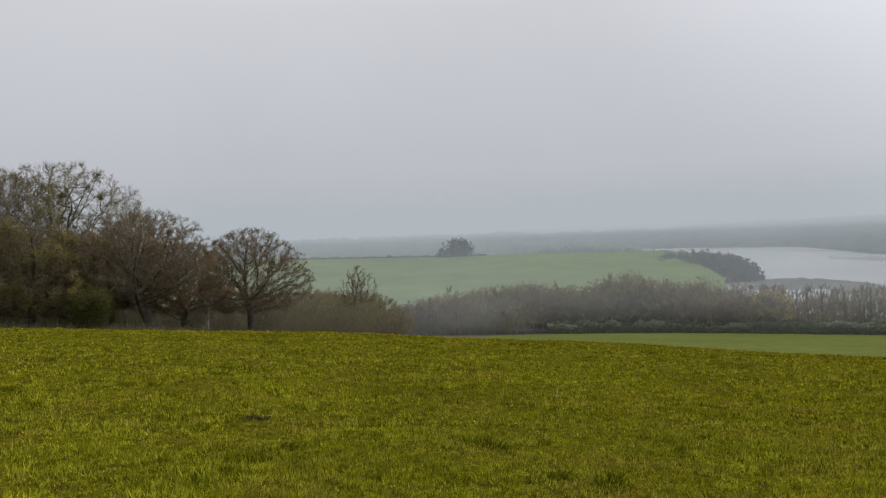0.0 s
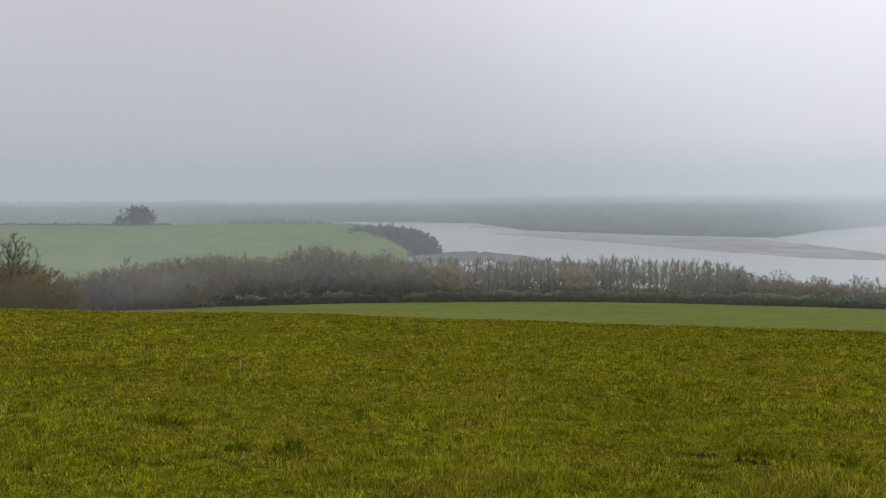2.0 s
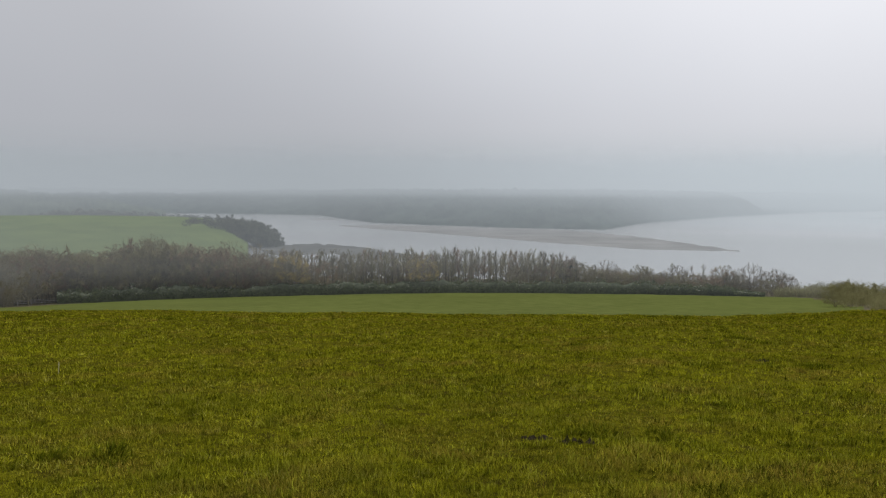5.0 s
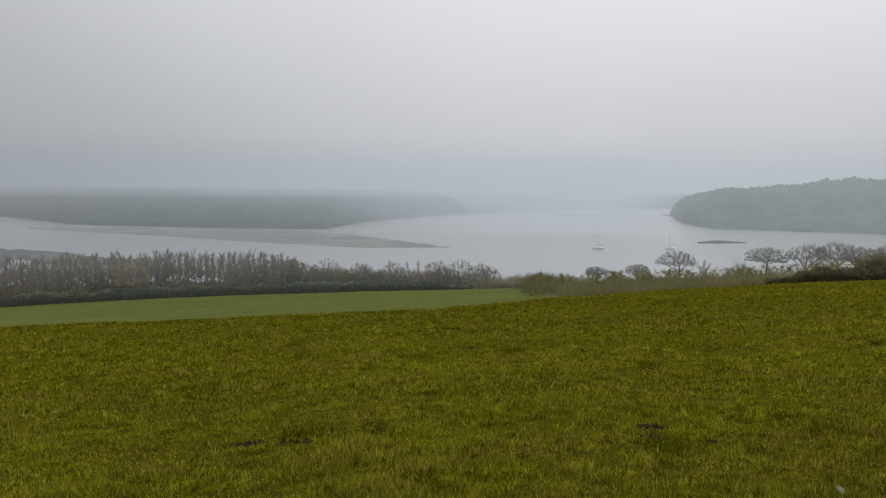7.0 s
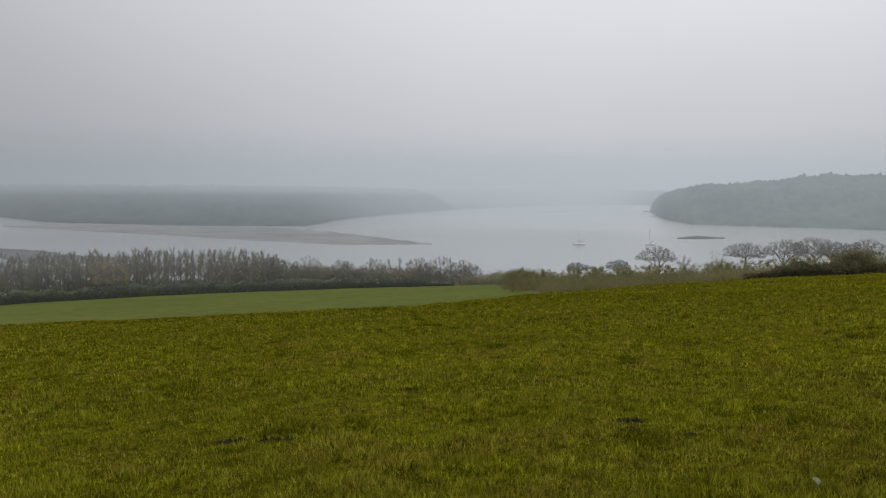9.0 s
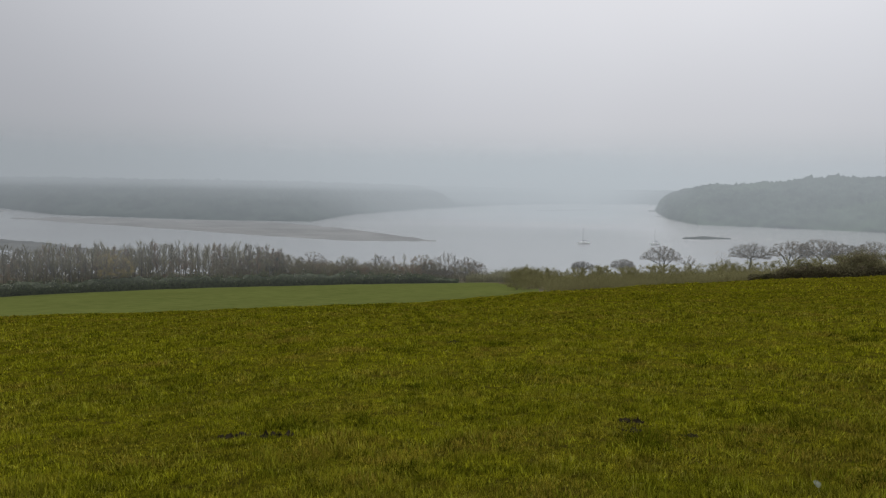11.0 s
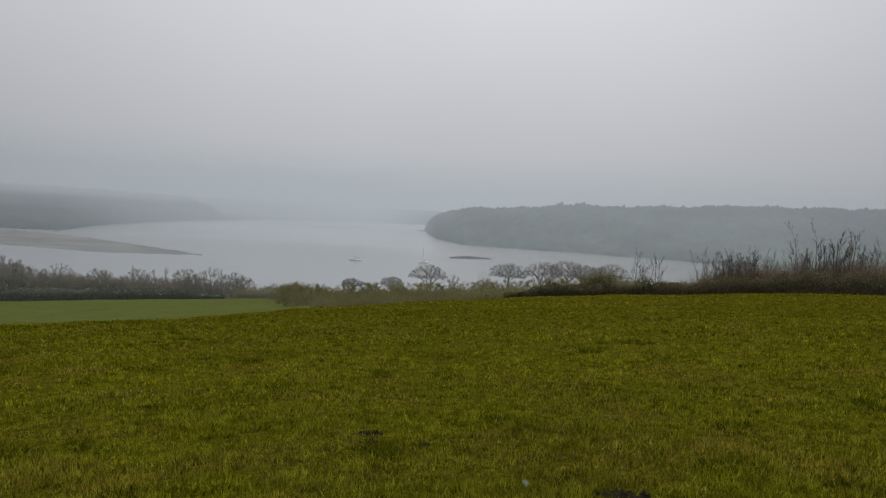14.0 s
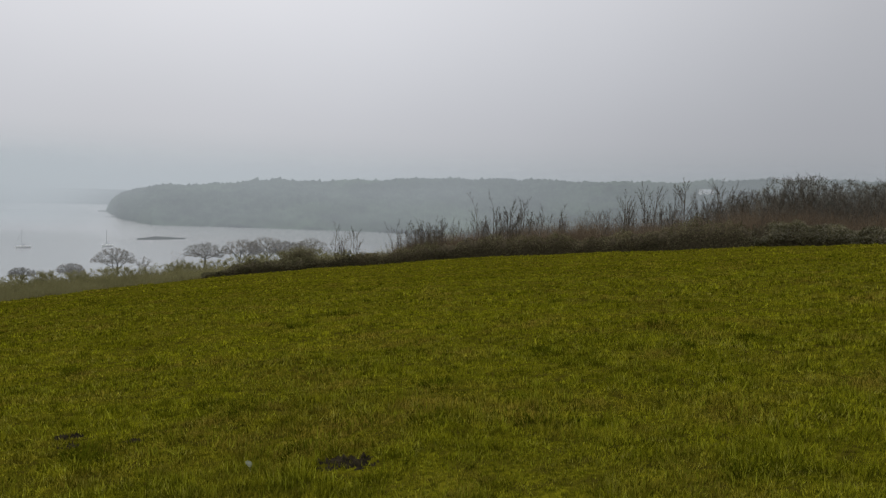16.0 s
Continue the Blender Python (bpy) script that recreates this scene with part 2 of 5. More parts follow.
def turned(rng, d, lo, hi):
    """A direction at lo to hi degrees from d, to a random side."""
    d = np.asarray(d, float)
    o = rng.normal(size=3)
    o -= d * (o @ d)
    o /= np.linalg.norm(o) + 1e-9
    a = math.radians(rng.uniform(lo, hi))
    return d * math.cos(a) + o * math.sin(a)


def limb(rng, segs, tips, p, d, length, radius, level, top, spec, env=None):
    """One branch and all that grows from it, inside a crown (foot height, centre height, half width, half height).
    spec: steps, bend, up, children, angle, shrink for each level."""
    steps, bend, up, kids, (lo, hi), shrink = spec[min(level, len(spec) - 1)]
    p, d = np.array(p, float), np.array(d, float)
    r1 = radius
    for k in range(steps):
        d = d + rng.normal(size=3) * bend + np.array([0, 0, up])
        d /= np.linalg.norm(d)
        q = p + d * length / steps
        r0 = radius * (1 - 0.75 * k / steps)
        r1 = radius * (1 - 0.75 * (k + 1) / steps)
        if env and level and ((q[0] / env[1]) ** 2 + (q[1] / env[1]) ** 2 + ((q[2] - env[0]) / env[2]) ** 2 > 1 + 0.12 * rng.normal()):
            q = p + (q - p) * 0.4
            segs[min(level, 3)].append((*p, *q, r0, r1))
            tips.append((*q, *d))
            return
        segs[min(level, 3)].append((*p, *q, r0, r1))
        if level < top and (k > 0 or level > 0 or steps == 1):
            n = kids / max(steps - (level == 0), 1)
            for _ in range(int(n) + (rng.random() < n % 1)):
                e = turned(rng, d, lo, hi)
                at = p + (q - p) * rng.random()
                limb(rng, segs, tips, at, e, length * shrink * rng.uniform(0.7, 1.15), max(r1 * 0.62, 0.006), level + 1, top, spec, env)
        p = q
    if level >= top:
        tips.append((*p, *d))
    else:
        for _ in range(2):
            e = turned(rng, d, 10, 35)
            limb(rng, segs, tips, p, e, length * shrink * 0.9, max(r1 * 0.8, 0.006), level + 1, top, spec, env)


OAK = [(3, 0.06, 0.05, 7, (40, 85), 1.35), (5, 0.16, 0.05, 6, (30, 65), 0.52), (3, 0.24, 0.05, 5, (25, 60), 0.55), (3, 0.22, 0.03, 4, (25, 60), 0.55), (2, 0.2, 0.02, 2, (20, 50), 0.6), (1, 0.2, 0.02, 0, (20, 50), 0.5)]
POLE = [(6, 0.04, 0.06, 13, (20, 45), 0.32), (3, 0.12, 0.12, 4, (20, 45), 0.55), (2, 0.15, 0.08, 3, (20, 50), 0.55), (2, 0.15, 0.05, 0, (20, 40), 0.5)]
ASH = [(7, 0.10, 0.10, 7, (25, 50), 0.20), (3, 0.16, 0.10, 4, (25, 50), 0.55), (2, 0.15, 0.08, 3, (20, 50), 0.55), (2, 0.15, 0.05, 0, (20, 40), 0.5)]
FAN = [(5, 0.06, 0.08, 7, (15, 38), 0.45), (3, 0.12, 0.10, 3, (18, 40), 0.55), (2, 0.12, 0.08, 2, (20, 40), 0.5), (2, 0.1, 0.05, 0, (20, 40), 0.5)]


def make_tree(name, seed, height, spec, top=3, stems=1, lean=4, bole=0.30, girth=0.03, leaf=None, leaf_n=0, leaf_size=0.2, bark=None, twig=None,
              leaf_spread=0.35, widen=1.0, twig_r=1.0, low=0.22):
    """A tree with its foot at the origin: trunk with limbs, a crown of twigs, and leaves or buds if it has them."""
    rng = np.random.default_rng(seed)
    segs, tips = [[], [], [], []], []
    env = (height * (1 + low) / 2, height * 0.42 * widen, height * (1 - low) / 2 * 1.02) if spec is OAK else None
    if env:
        widen = 1.0
    for k in range(stems):
        foot = np.array([0, 0, -0.3]) + (0 if stems == 1 else rng.normal(size=3) * [0.25, 0.25, 0])
        d = turned(rng, (0, 0, 1), 0, lean if stems == 1 else lean * 3)
        limb(rng, segs, tips, foot, d, height * bole * rng.uniform(0.85, 1.1), height * girth / math.sqrt(stems), 0, top, spec, env)
    every = np.array([s for lv in segs for s in lv])
    hi = every[:, [2, 5]].max()
    k = height / hi
    for lv in range(4):
        if segs[lv]:
            a = np.array(segs[lv])
            a[:, [2, 5]] *= k
            a[:, [0, 1, 3, 4]] *= k * widen
            segs[lv] = a
    root = new(name)
    bv, bf = tubes(np.concatenate([segs[0], segs[1]]) if len(segs[1]) else segs[0], 6)
    part("trunk", mesh_of("trunk", bv, bf, [bark or BARK], smooth=True), root)
    fine = [segs[lv] for lv in (2, 3) if len(segs[lv])]
    if fine:
        a = np.concatenate(fine)
        a[:, 6:] = np.maximum(a[:, 6:], 0.011) * twig_r
        tv, tf = ribbons(rng, a)
        part("crown", mesh_of("crown", tv, tf, [twig or TWIG]), root)
    if leaf and leaf_n and tips:
        t = np.array(tips)[:, :3] * [k * widen, k * widen, k]
        c = t[rng.integers(0, len(t), leaf_n)] + rng.normal(size=(leaf_n, 3)) * leaf_spread
        lv, lf = flakes(rng, c, leaf_size)
        part("foliage", mesh_of("foliage", lv, lf, [leaf]), root)
    return root


def clumps(p):
    return np.sin(p[:, 0] * 17 + 2 * np.sin(p[:, 2] * 11)) + np.sin(p[:, 1] * 15 + 2 * np.sin(p[:, 0] * 9)) + np.sin(p[:, 2] * 19 + 1.5 * np.sin(p[:, 1] * 8))


def crown_tree(name, seed, height, wide=0.9, low=0.25, bole=0.22, points=650, twigs=5, twig_len=0.045, twig_r=0.010, leaf=None, leaf_n=0, leaf_size=0.06, bark=None, twig=None,
               lean=4.0, girth=1.0, hollow=0.55, flat=0.8, step=1 / 42, gnarl=0.16, kill=1.7, forks=1, sides=7, tuft=1.3):
    """A broad tree whose limbs reach out to fill a domed crown: wide is the crown's width over the height, low where the crown begins."""
    rng = np.random.default_rng(seed)
    D = height * step
    half, cz = height * wide / 2, height * (low + (1 - low) * 0.38)
    up, down = height - cz, cz - height * low
    A = []
    ph = rng.uniform(0, 6.28, 3)
    while len(A) < points:
        v = rng.uniform(-1, 1, 3)
        q = np.linalg.norm(v)
        th = math.atan2(v[1], v[0])
        edge = 1 + 0.13 * math.sin(3 * th + ph[0]) + 0.10 * math.sin(5 * th + ph[1] + 3 * v[2])
        if q < 1 and q > hollow * rng.random() and (v[2] > 0 or abs(v[2]) < flat):
            A.append((v[0] * half * edge, v[1] * half * edge, cz + v[2] * (up if v[2] > 0 else down)))
    A = np.array(A)
    d = turned(rng, (0, 0, 1), 0, lean)
    N, par = [np.array([0, 0, -0.3])], [-1]
    while N[-1][2] < height * bole:
        d = d + rng.normal(size=3) * 0.05
        d[2] = max(d[2], 0.8)
        d /= np.linalg.norm(d)
        par.append(len(N) - 1)
        N.append(N[-1] + d * D)
    near = np.full(len(A), 1e9)
    who = np.zeros(len(A), int)

    def look_at(first):
        M = np.array(N[first:])
        dist = np.linalg.norm(A[:, None] - M[None], axis=2)
        k = dist.argmin(1)
        v = dist[np.arange(len(A)), k]
        better = v < near
        near[better], who[better] = v[better], k[better] + first

    look_at(0)
    alive = np.ones(len(A), bool)
    for it in range(90):
        if not alive.any():
            break
        first = len(N)
        act = alive & (near < D * (40 if it < 25 else 9))
        if not act.any():
            break
        P = np.array(N)
        v = A[act] - P[who[act]]
        v /= np.linalg.norm(v, axis=1, keepdims=True) + 1e-9
        S = np.zeros_like(P)
        np.add.at(S, who[act], v)
        for k in np.unique(who[act]):
            g = S[k]
            ln = np.linalg.norm(g)
            if ln < 0.05:
                g = rng.normal(size=3)
                ln = np.linalg.norm(g)
            g = g / ln + rng.normal(size=3) * gnarl
            N.append(P[k] + g / np.linalg.norm(g) * D)
            par.append(int(k))
        look_at(first)
        alive &= near > D * kill
    P, par = np.array(N), np.array(par)
    n = len(P)
    tip = 0.013 * girth
    area = np.zeros(n)
    kids = np.bincount(par[1:], minlength=n)
    for k in range(n - 1, 0, -1):
        if kids[k] == 0:
            area[k] = tip ** 2.25
        area[par[k]] += area[k]
    rad = area ** (1 / 2.25)
    rad[:3] *= (1.5, 1.2, 1.08)
    i = np.arange(1, n)
    seg = np.column_stack([P[par[i]], P[i], np.minimum(rad[par[i]], rad[i] * 1.35), rad[i]])
    fat = rad[i] > tip * 3.2
    root = new(name)
    v, f = tubes(seg[fat], sides)
    part("trunk", mesh_of("trunk", v, f, [bark or BARK], smooth=True), root)
    fine = [seg[~fat]]
    ends = np.where((rad < tip * 2.3) & (np.arange(n) > 3))[0]
    src = np.repeat(ends, twigs)
    out = P[src] - np.array([0, 0, cz * 0.8])
    out /= np.linalg.norm(out, axis=1, keepdims=True) + 1e-9
    along = P[src] - P[par[src]]
    along /= np.linalg.norm(along, axis=1, keepdims=True) + 1e-9
    e = out * 0.35 + along * 0.45 + rng.normal(size=(len(src), 3)) * 0.6 + [0, 0, 0.1]
    e /= np.linalg.norm(e, axis=1, keepdims=True)
    ln = height * twig_len * rng.uniform(0.4, 1.2, len(src))
    q = P[src] + e * ln[:, None]
    fine.append(np.column_stack([P[src], q, np.full(len(src), twig_r), np.full(len(src), twig_r * 0.5)]))
    for _ in range(forks):
        e2 = e + rng.normal(size=e.shape) * 0.6
        m = P[src] + e * (ln * rng.uniform(0.2, 0.9, len(src)))[:, None]
        fine.append(np.column_stack([m, m + e2 * (ln * rng.uniform(0.3, 0.7, len(src)))[:, None], np.full(len(src), twig_r * 0.8), np.full(len(src), twig_r * 0.4)]))
    v, f = ribbons(rng, np.concatenate(fine))
    part("crown", mesh_of("crown", v, f, [twig or TWIG]), root)
    if leaf and leaf_n:
        w = np.exp(tuft * clumps(P[src] / height))
        k = rng.choice(len(src), leaf_n, p=w / w.sum())
        c = P[src[k]] + e[k] * (ln[k] * rng.uniform(0.2, 1.1, leaf_n))[:, None] + rng.normal(size=(leaf_n, 3)) * 0.14
        v, f = flakes(rng, c, leaf_size)
        part("foliage", mesh_of("foliage", v, f, [leaf]), root)
    return root


def pole_tree(name, seed, height, bark, twig):
    """A tall slender tree of a close stand: a clean pale pole with a narrow head of steep fine branches."""
    rng = np.random.default_rng(seed)
    main, side, fine = [], [], []
    p, d, n = np.array([0, 0, -0.3]), turned(rng, (0, 0, 1), 0, 3), 8
    for k in range(n):
        d = d + rng.normal(size=3) * 0.025
        d /= np.linalg.norm(d)
        q = p + d * height * 0.97 / n
        r = height * 0.0125
        main.append((*p, *q, r * (1 - 0.1 * k), r * (0.9 - 0.1 * k)))
        for _ in range(0 if k < 3 else 5):
            e, at = turned(rng, d, 14, 32), p + (q - p) * rng.random()
            ln = height * rng.uniform(0.12, 0.22) * (1.25 - 0.6 * k / n)
            m = at + e * ln
            side.append((*at, *m, 0.035, 0.025))
            for _ in range(9):
                f, b = turned(rng, e, 8, 30), at + (m - at) * rng.uniform(0.25, 1.0)
                ln2 = ln * rng.uniform(0.25, 0.55)
                t = b + (f + [0, 0, 0.2]) * ln2
                fine.append((*b, *t, 0.016, 0.006))
                for _ in range(3):
                    w, c = turned(rng, f, 10, 35), b + (t - b) * rng.uniform(0.3, 1.0)
                    fine.append((*c, *(c + w * ln2 * 0.5), 0.013, 0.005))
        p = q
    root = new(name)
    v, f = tubes(main, 6)
    part("trunk", mesh_of("trunk", v, f, [bark], smooth=True), root)
    v, f = ribbons(rng, np.array(side + fine))
    part("crown", mesh_of("crown", v, f, [twig]), root)
    return root


def sapling(name, seed, height, stems, fan, bark, twig, spread=0.1):
    """A young bare tree: one or more straight stems with steep side shoots that make an upright brush of fine twigs."""
    rng = np.random.default_rng(seed)
    rows = [[], [], [], []]

    def shoot(p, d, ln, r, level):
        n = (7, 4, 3, 1)[level]
        for k in range(n):
            d = d + rng.normal(size=3) * (0.012 + 0.006 * level) + [0, 0, 0.02 if level else 0.0]
            d /= np.linalg.norm(d)
            q = p + d * ln / n
            a, b = r * (1 - 0.72 * k / n), r * (1 - 0.72 * (k + 1) / n)
            rows[level].append((*p, *q, a, b if level < 3 else a * 0.4))
            if level < 3 and k >= (2, 1, 1)[level]:
                for _ in range(1 if level == 0 and stems > 4 else 2):
                    e = turned(rng, d, *((11, 25) if stems > 4 else (17, 34), (11, 26), (12, 28))[level])
                    shoot(p + (q - p) * rng.random(), e, ln * (0.46, 0.46, 0.5)[level] * (1 - 0.5 * k / n) * rng.uniform(0.6, 1.15), max(a * 0.45, 0.010), level + 1)
            p = q

    root = new(name)
    marks = []
    for m in range(stems):
        off = rng.normal(size=2) * spread
        foot = np.array([off[0], off[1], -0.2])
        d = np.array([off[0], off[1], 0]) / max(spread * 2.2, 0.05) * math.tan(radians(fan)) + rng.normal(size=3) * 0.02 + [0, 0, 1]
        marks.append((len(rows[0]), len(rows[1])))
        shoot(foot, d / np.linalg.norm(d), height * rng.uniform(0.78, 1.0), 0.055 if stems < 4 else 0.046, 0)
    marks.append((len(rows[0]), len(rows[1])))
    hi = max(row[5] for lv in rows for row in lv)
    rows = [np.array(lv) * [1, 1, height / hi, 1, 1, height / hi, 1, 1] for lv in rows]
    for (a0, b0), (a1, b1) in zip(marks, marks[1:]):
        v, f = tubes(np.concatenate([rows[0][a0:a1], rows[1][b0:b1]]), 5)
        part("stem", mesh_of("stem", v, f, [bark], smooth=True), root)
    v, f = ribbons(rng, np.concatenate(rows[2:]))
    part("crown", mesh_of("crown", v, f, [twig]), root)
    return root


def stand(ob, x, y, z=None, turn=0.0, size=1.0):
    ob.matrix_basis = pose(x, y, height_at(x, y) if z is None else z, 0, 0, turn) @ Matrix.Scale(size, 4)
    return ob


def repeat(ob, x, y, turn=0.0, size=1.0, tall=1.0, z=None):
    """A copy of a thing standing at x, y."""
    c = copy_thing(ob, Matrix.Identity(4))
    c.matrix_basis = pose(x, y, height_at(x, y) if z is None else z, 0, 0, turn) @ Matrix.Diagonal((size, size, size * tall, 1))
    return c


def polar(az, r):
    return r * math.sin(radians(az)), r * math.cos(radians(az))


# ---- the ground: one sheet, from the pasture on the slope down to the bed of the estuary ----
SLOPE_X, SLOPE_Y = -0.0607, -0.0911
BROW_AZ = [-45, -30, -14, 0, 9, 17, 24, 35, 45, 53, 60, 64, 72, 79, 84, 89, 95, 104, 112, 119, 124, 140]
BROW_EL = [4.4, 4.9, 6.4, 7.5, 8.07, 8.5, 8.85, 9.03, 8.92, 8.6, 8.0, 7.4, 6.6, 5.8, 5.3, 4.88, 4.2, 3.5, 2.85, 2.2, 1.8, 1.5]
# past the brow: heights under the eye as angles, at fixed distances, for a few directions
FAR_AZ = [-60, -30, -14, 0, 10, 25, 45, 56, 66, 76, 90, 110, 140]
EL_95 = [4.6, 5.2, 6.7, 7.8, 8.3, 9.0, 9.1, 8.6, 7.5, 6.2, 5.2, 4.0, 3.0]
EL_190 = [5.4, 6.0, 6.9, 7.35, 7.5, 7.5, 7.25, 7.0, 6.6, 6.0, 5.0, 4.0, 3.5]
Z_270 = [-24, -26, -27, -28, -29, -31, -31, -31, -30, -29, -24, -18, -15]
Z_360 = [-24, -26, -27, -28, -31, -35, -36, -36, -36, -36, -36, -32, -26]
Z_600 = [-22, -24, -26, -28, -35, -37, -38, -38, -38, -38, -38, -38, -34]


def profile(az, r):
    """Ground height at a direction (degrees from +y, to the right) and distance; arrays."""
    az, r = np.asarray(az, float), np.asarray(r, float)
    a = np.radians(az)
    sl = SLOPE_X * np.sin(a) + SLOPE_Y * np.cos(a)
    el = np.tan(np.radians(np.interp(az, BROW_AZ, BROW_EL)))
    rb = np.clip(EYE / np.maximum(el + sl, 0.012), 28, 80)
    z_near = sl * np.minimum(r, rb + 0 * r)
    behind = (az < -60) | (az > 140)
    zb = sl * rb
    z95 = EYE - 95 * np.tan(np.radians(np.interp(az, FAR_AZ, EL_95)))
    z190 = EYE - 190 * np.tan(np.radians(np.interp(az, FAR_AZ, EL_190)))
    z = z_near
    mid = 0.5 * (rb + 95)
    line = zb + (mid - rb) * -np.tan(np.radians(np.interp(az, BROW_AZ, BROW_EL)))
    zm = np.minimum(line, 0.5 * (zb + z95)) - 0.25
    marks = [(rb, zb), (mid, zm), (95 + 0 * rb, z95), (190 + 0 * rb, z190)]
    for rr, zz in ((270, Z_270), (360, Z_360), (600, Z_600), (900, [v - 2 for v in Z_600]), (4800, [-45] * len(Z_600))):
        marks.append((rr + 0 * rb, np.interp(az, FAR_AZ, zz)))
    for (r0, h0), (r1, h1) in zip(marks, marks[1:]):
        k = np.clip((r - r0) / (r1 - r0), 0, 1)
        z = np.where(r > r0, h0 + (h1 - h0) * k, z)
    back = sl * 70 * np.tanh(r / 70)
    w = np.clip(np.where(az < 0, (-45 - az) / 40, (az - 135) / 40), 0, 1)
    return z * (1 - w) + back * w


def ripple(x, y, r):
    return 0.035 * np.sin(x * 1.7 + 0.6 * np.sin(y * 1.3)) * np.sin(y * 1.9 + 0.8 * np.sin(x * 0.9)) + 0.05 * np.sin(x * 0.37 + 1) * np.sin(y * 0.43)


def height_at(x, y):
    az, r = math.degrees(math.atan2(x, y)), math.hypot(x, y)
    return float(profile(az, r)) + float(ripple(x, y, r)) * min(1.0, r / 6)


def heights(x, y):
    r = np.hypot(x, y)
    return profile(np.degrees(np.arctan2(x, y)), r) + ripple(x, y, r) * np.minimum(1, r / 6)


def build_ground():
    az = np.arange(-180, 180, 1.0)
    rad = np.concatenate([[0.3], np.geomspace(1.0, 30, 90), np.geomspace(30.6, 130, 90), np.geomspace(134, 400, 40), np.geomspace(430, 4800, 24)])
    A, R = np.meshgrid(az, rad)
    X, Y = R * np.sin(np.radians(A)), R * np.cos(np.radians(A))
    V = np.stack([X, Y, heights(X, Y)], -1).reshape(-1, 3)
    n, m = len(az), len(rad)
    i, j = np.meshgrid(np.arange(n), np.arange(m - 1))
    i2 = (i + 1) % n
    F = np.stack([j * n + i, j * n + i2, (j + 1) * n + i2, (j + 1) * n + i], -1).reshape(-1, 4)[:, ::-1]
    fa, fr = A[j, i].ravel(), R[j, i].ravel()
    # close the sheet below the first standpoint
    V = np.concatenate([V, [[0.0, 0.0, height_at(0.0, 0.0)]]])
    k = np.arange(0, n, 2)
    F = np.concatenate([F, np.stack([np.full(len(k), m * n), (k + 2) % n, k + 1, k], -1)])
    fa, fr = np.concatenate([fa, 0.0 * k]), np.concatenate([fr, 0.0 * k])
    crop_far = np.interp(fa, [-60, -1, 3, 9, 20, 55, 58.4, 61, 63, 64], [0, 0, 150, 188, 189, 190, 186, 150, 110, 0])
    edge = np.interp(fa, [-60, -30, 0, 60, 76, 80, 84, 89, 95, 100, 104, 112, 120, 140], [85, 85, 88, 75, 63, 68, 72, 75, 79, 74, 70, 62, 58, 56])
    kind = np.where(fr < edge, 0, 2)
    kind = np.where((fr >= 65) & (fr < crop_far) & (fa > -5) & (fa < 64), 1, kind)
    kind = np.where((np.abs(fa) > 150) & (fr < 500), 0, kind)
    me = mesh_of("ground", V, F, [TURF, CROP, LEAF_LITTER], kind, smooth=True)
    tagged(new("ground", me), "sloping sheep pasture of short olive turf falling to the estuary", "ground", kind="structure")


build_ground()
# ---- water, mud and the far shores ----


def water_material():
    m = bpy.data.materials.new("estuary_water")
    m.use_nodes = True
    nt = m.node_tree
    N, L = nt.nodes.new, nt.links.new
    b = nt.nodes["Principled BSDF"]
    b.inputs["Base Color"].default_value = (0.20, 0.205, 0.21, 1)
    b.inputs["Roughness"].default_value = 0.22
    b.inputs["IOR"].default_value = 1.33
    geo = N("ShaderNodeNewGeometry")
    mp = N("ShaderNodeMapping")
    mp.inputs["Scale"].default_value = (0.5, 0.12, 1)
    nz = N("ShaderNodeTexNoise")
    nz.inputs["Scale"].default_value, nz.inputs["Detail"].default_value = 0.6, 5.0
    L(geo.outputs["Position"], mp.inputs["Vector"])
    L(mp.outputs[0], nz.inputs["Vector"])
    bp = N("ShaderNodeBump")
    bp.inputs["Strength"].default_value, bp.inputs["Distance"].default_value = 0.15, 0.3
    L(nz.outputs[0], bp.inputs["Height"])
    L(bp.outputs[0], b.inputs["Normal"])
    return m


def build_water():
    n = 96
    a = np.arange(n) * 2 * np.pi / n
    rings = [150.0, 400, 700, 1200, 2500, 4700]
    V = np.concatenate([np.stack([r * np.sin(a), r * np.cos(a), 0 * a + SEA], 1) for r in rings])
    i, j = np.meshgrid(np.arange(n), np.arange(len(rings) - 1))
    i2 = (i + 1) % n
    F = np.stack([j * n + i, (j + 1) * n + i, (j + 1) * n + i2, j * n + i2], -1).reshape(-1, 4)
    tagged(new("water", mesh_of("water", V, F, [water_material()])), "pale grey tidal water of a wide misty estuary", "water", kind="structure")


build_water()
DROP = EYE - SEA


def out_at(el):
    """Distance at which the water shows at an angle below the horizon."""
    return DROP / np.tan(np.radians(el))


def rough_noise(x, y, scale, seed=0):
    s = np.zeros_like(x)
    rng = np.random.default_rng(seed)
    for k in range(5):
        f = scale * 1.9 ** k
        p = rng.uniform(0, 6.28, 4)
        th = rng.uniform(0, 6.28)
        u, v = x * np.cos(th) - y * np.sin(th), x * np.sin(th) + y * np.cos(th)
        s += np.sin(u * f + p[0] + 1.3 * np.sin(v * f * 0.7 + p[1])) * np.sin(v * f + p[2] + 1.1 * np.sin(u * f * 0.8 + p[3])) / 1.5 ** k
    return s


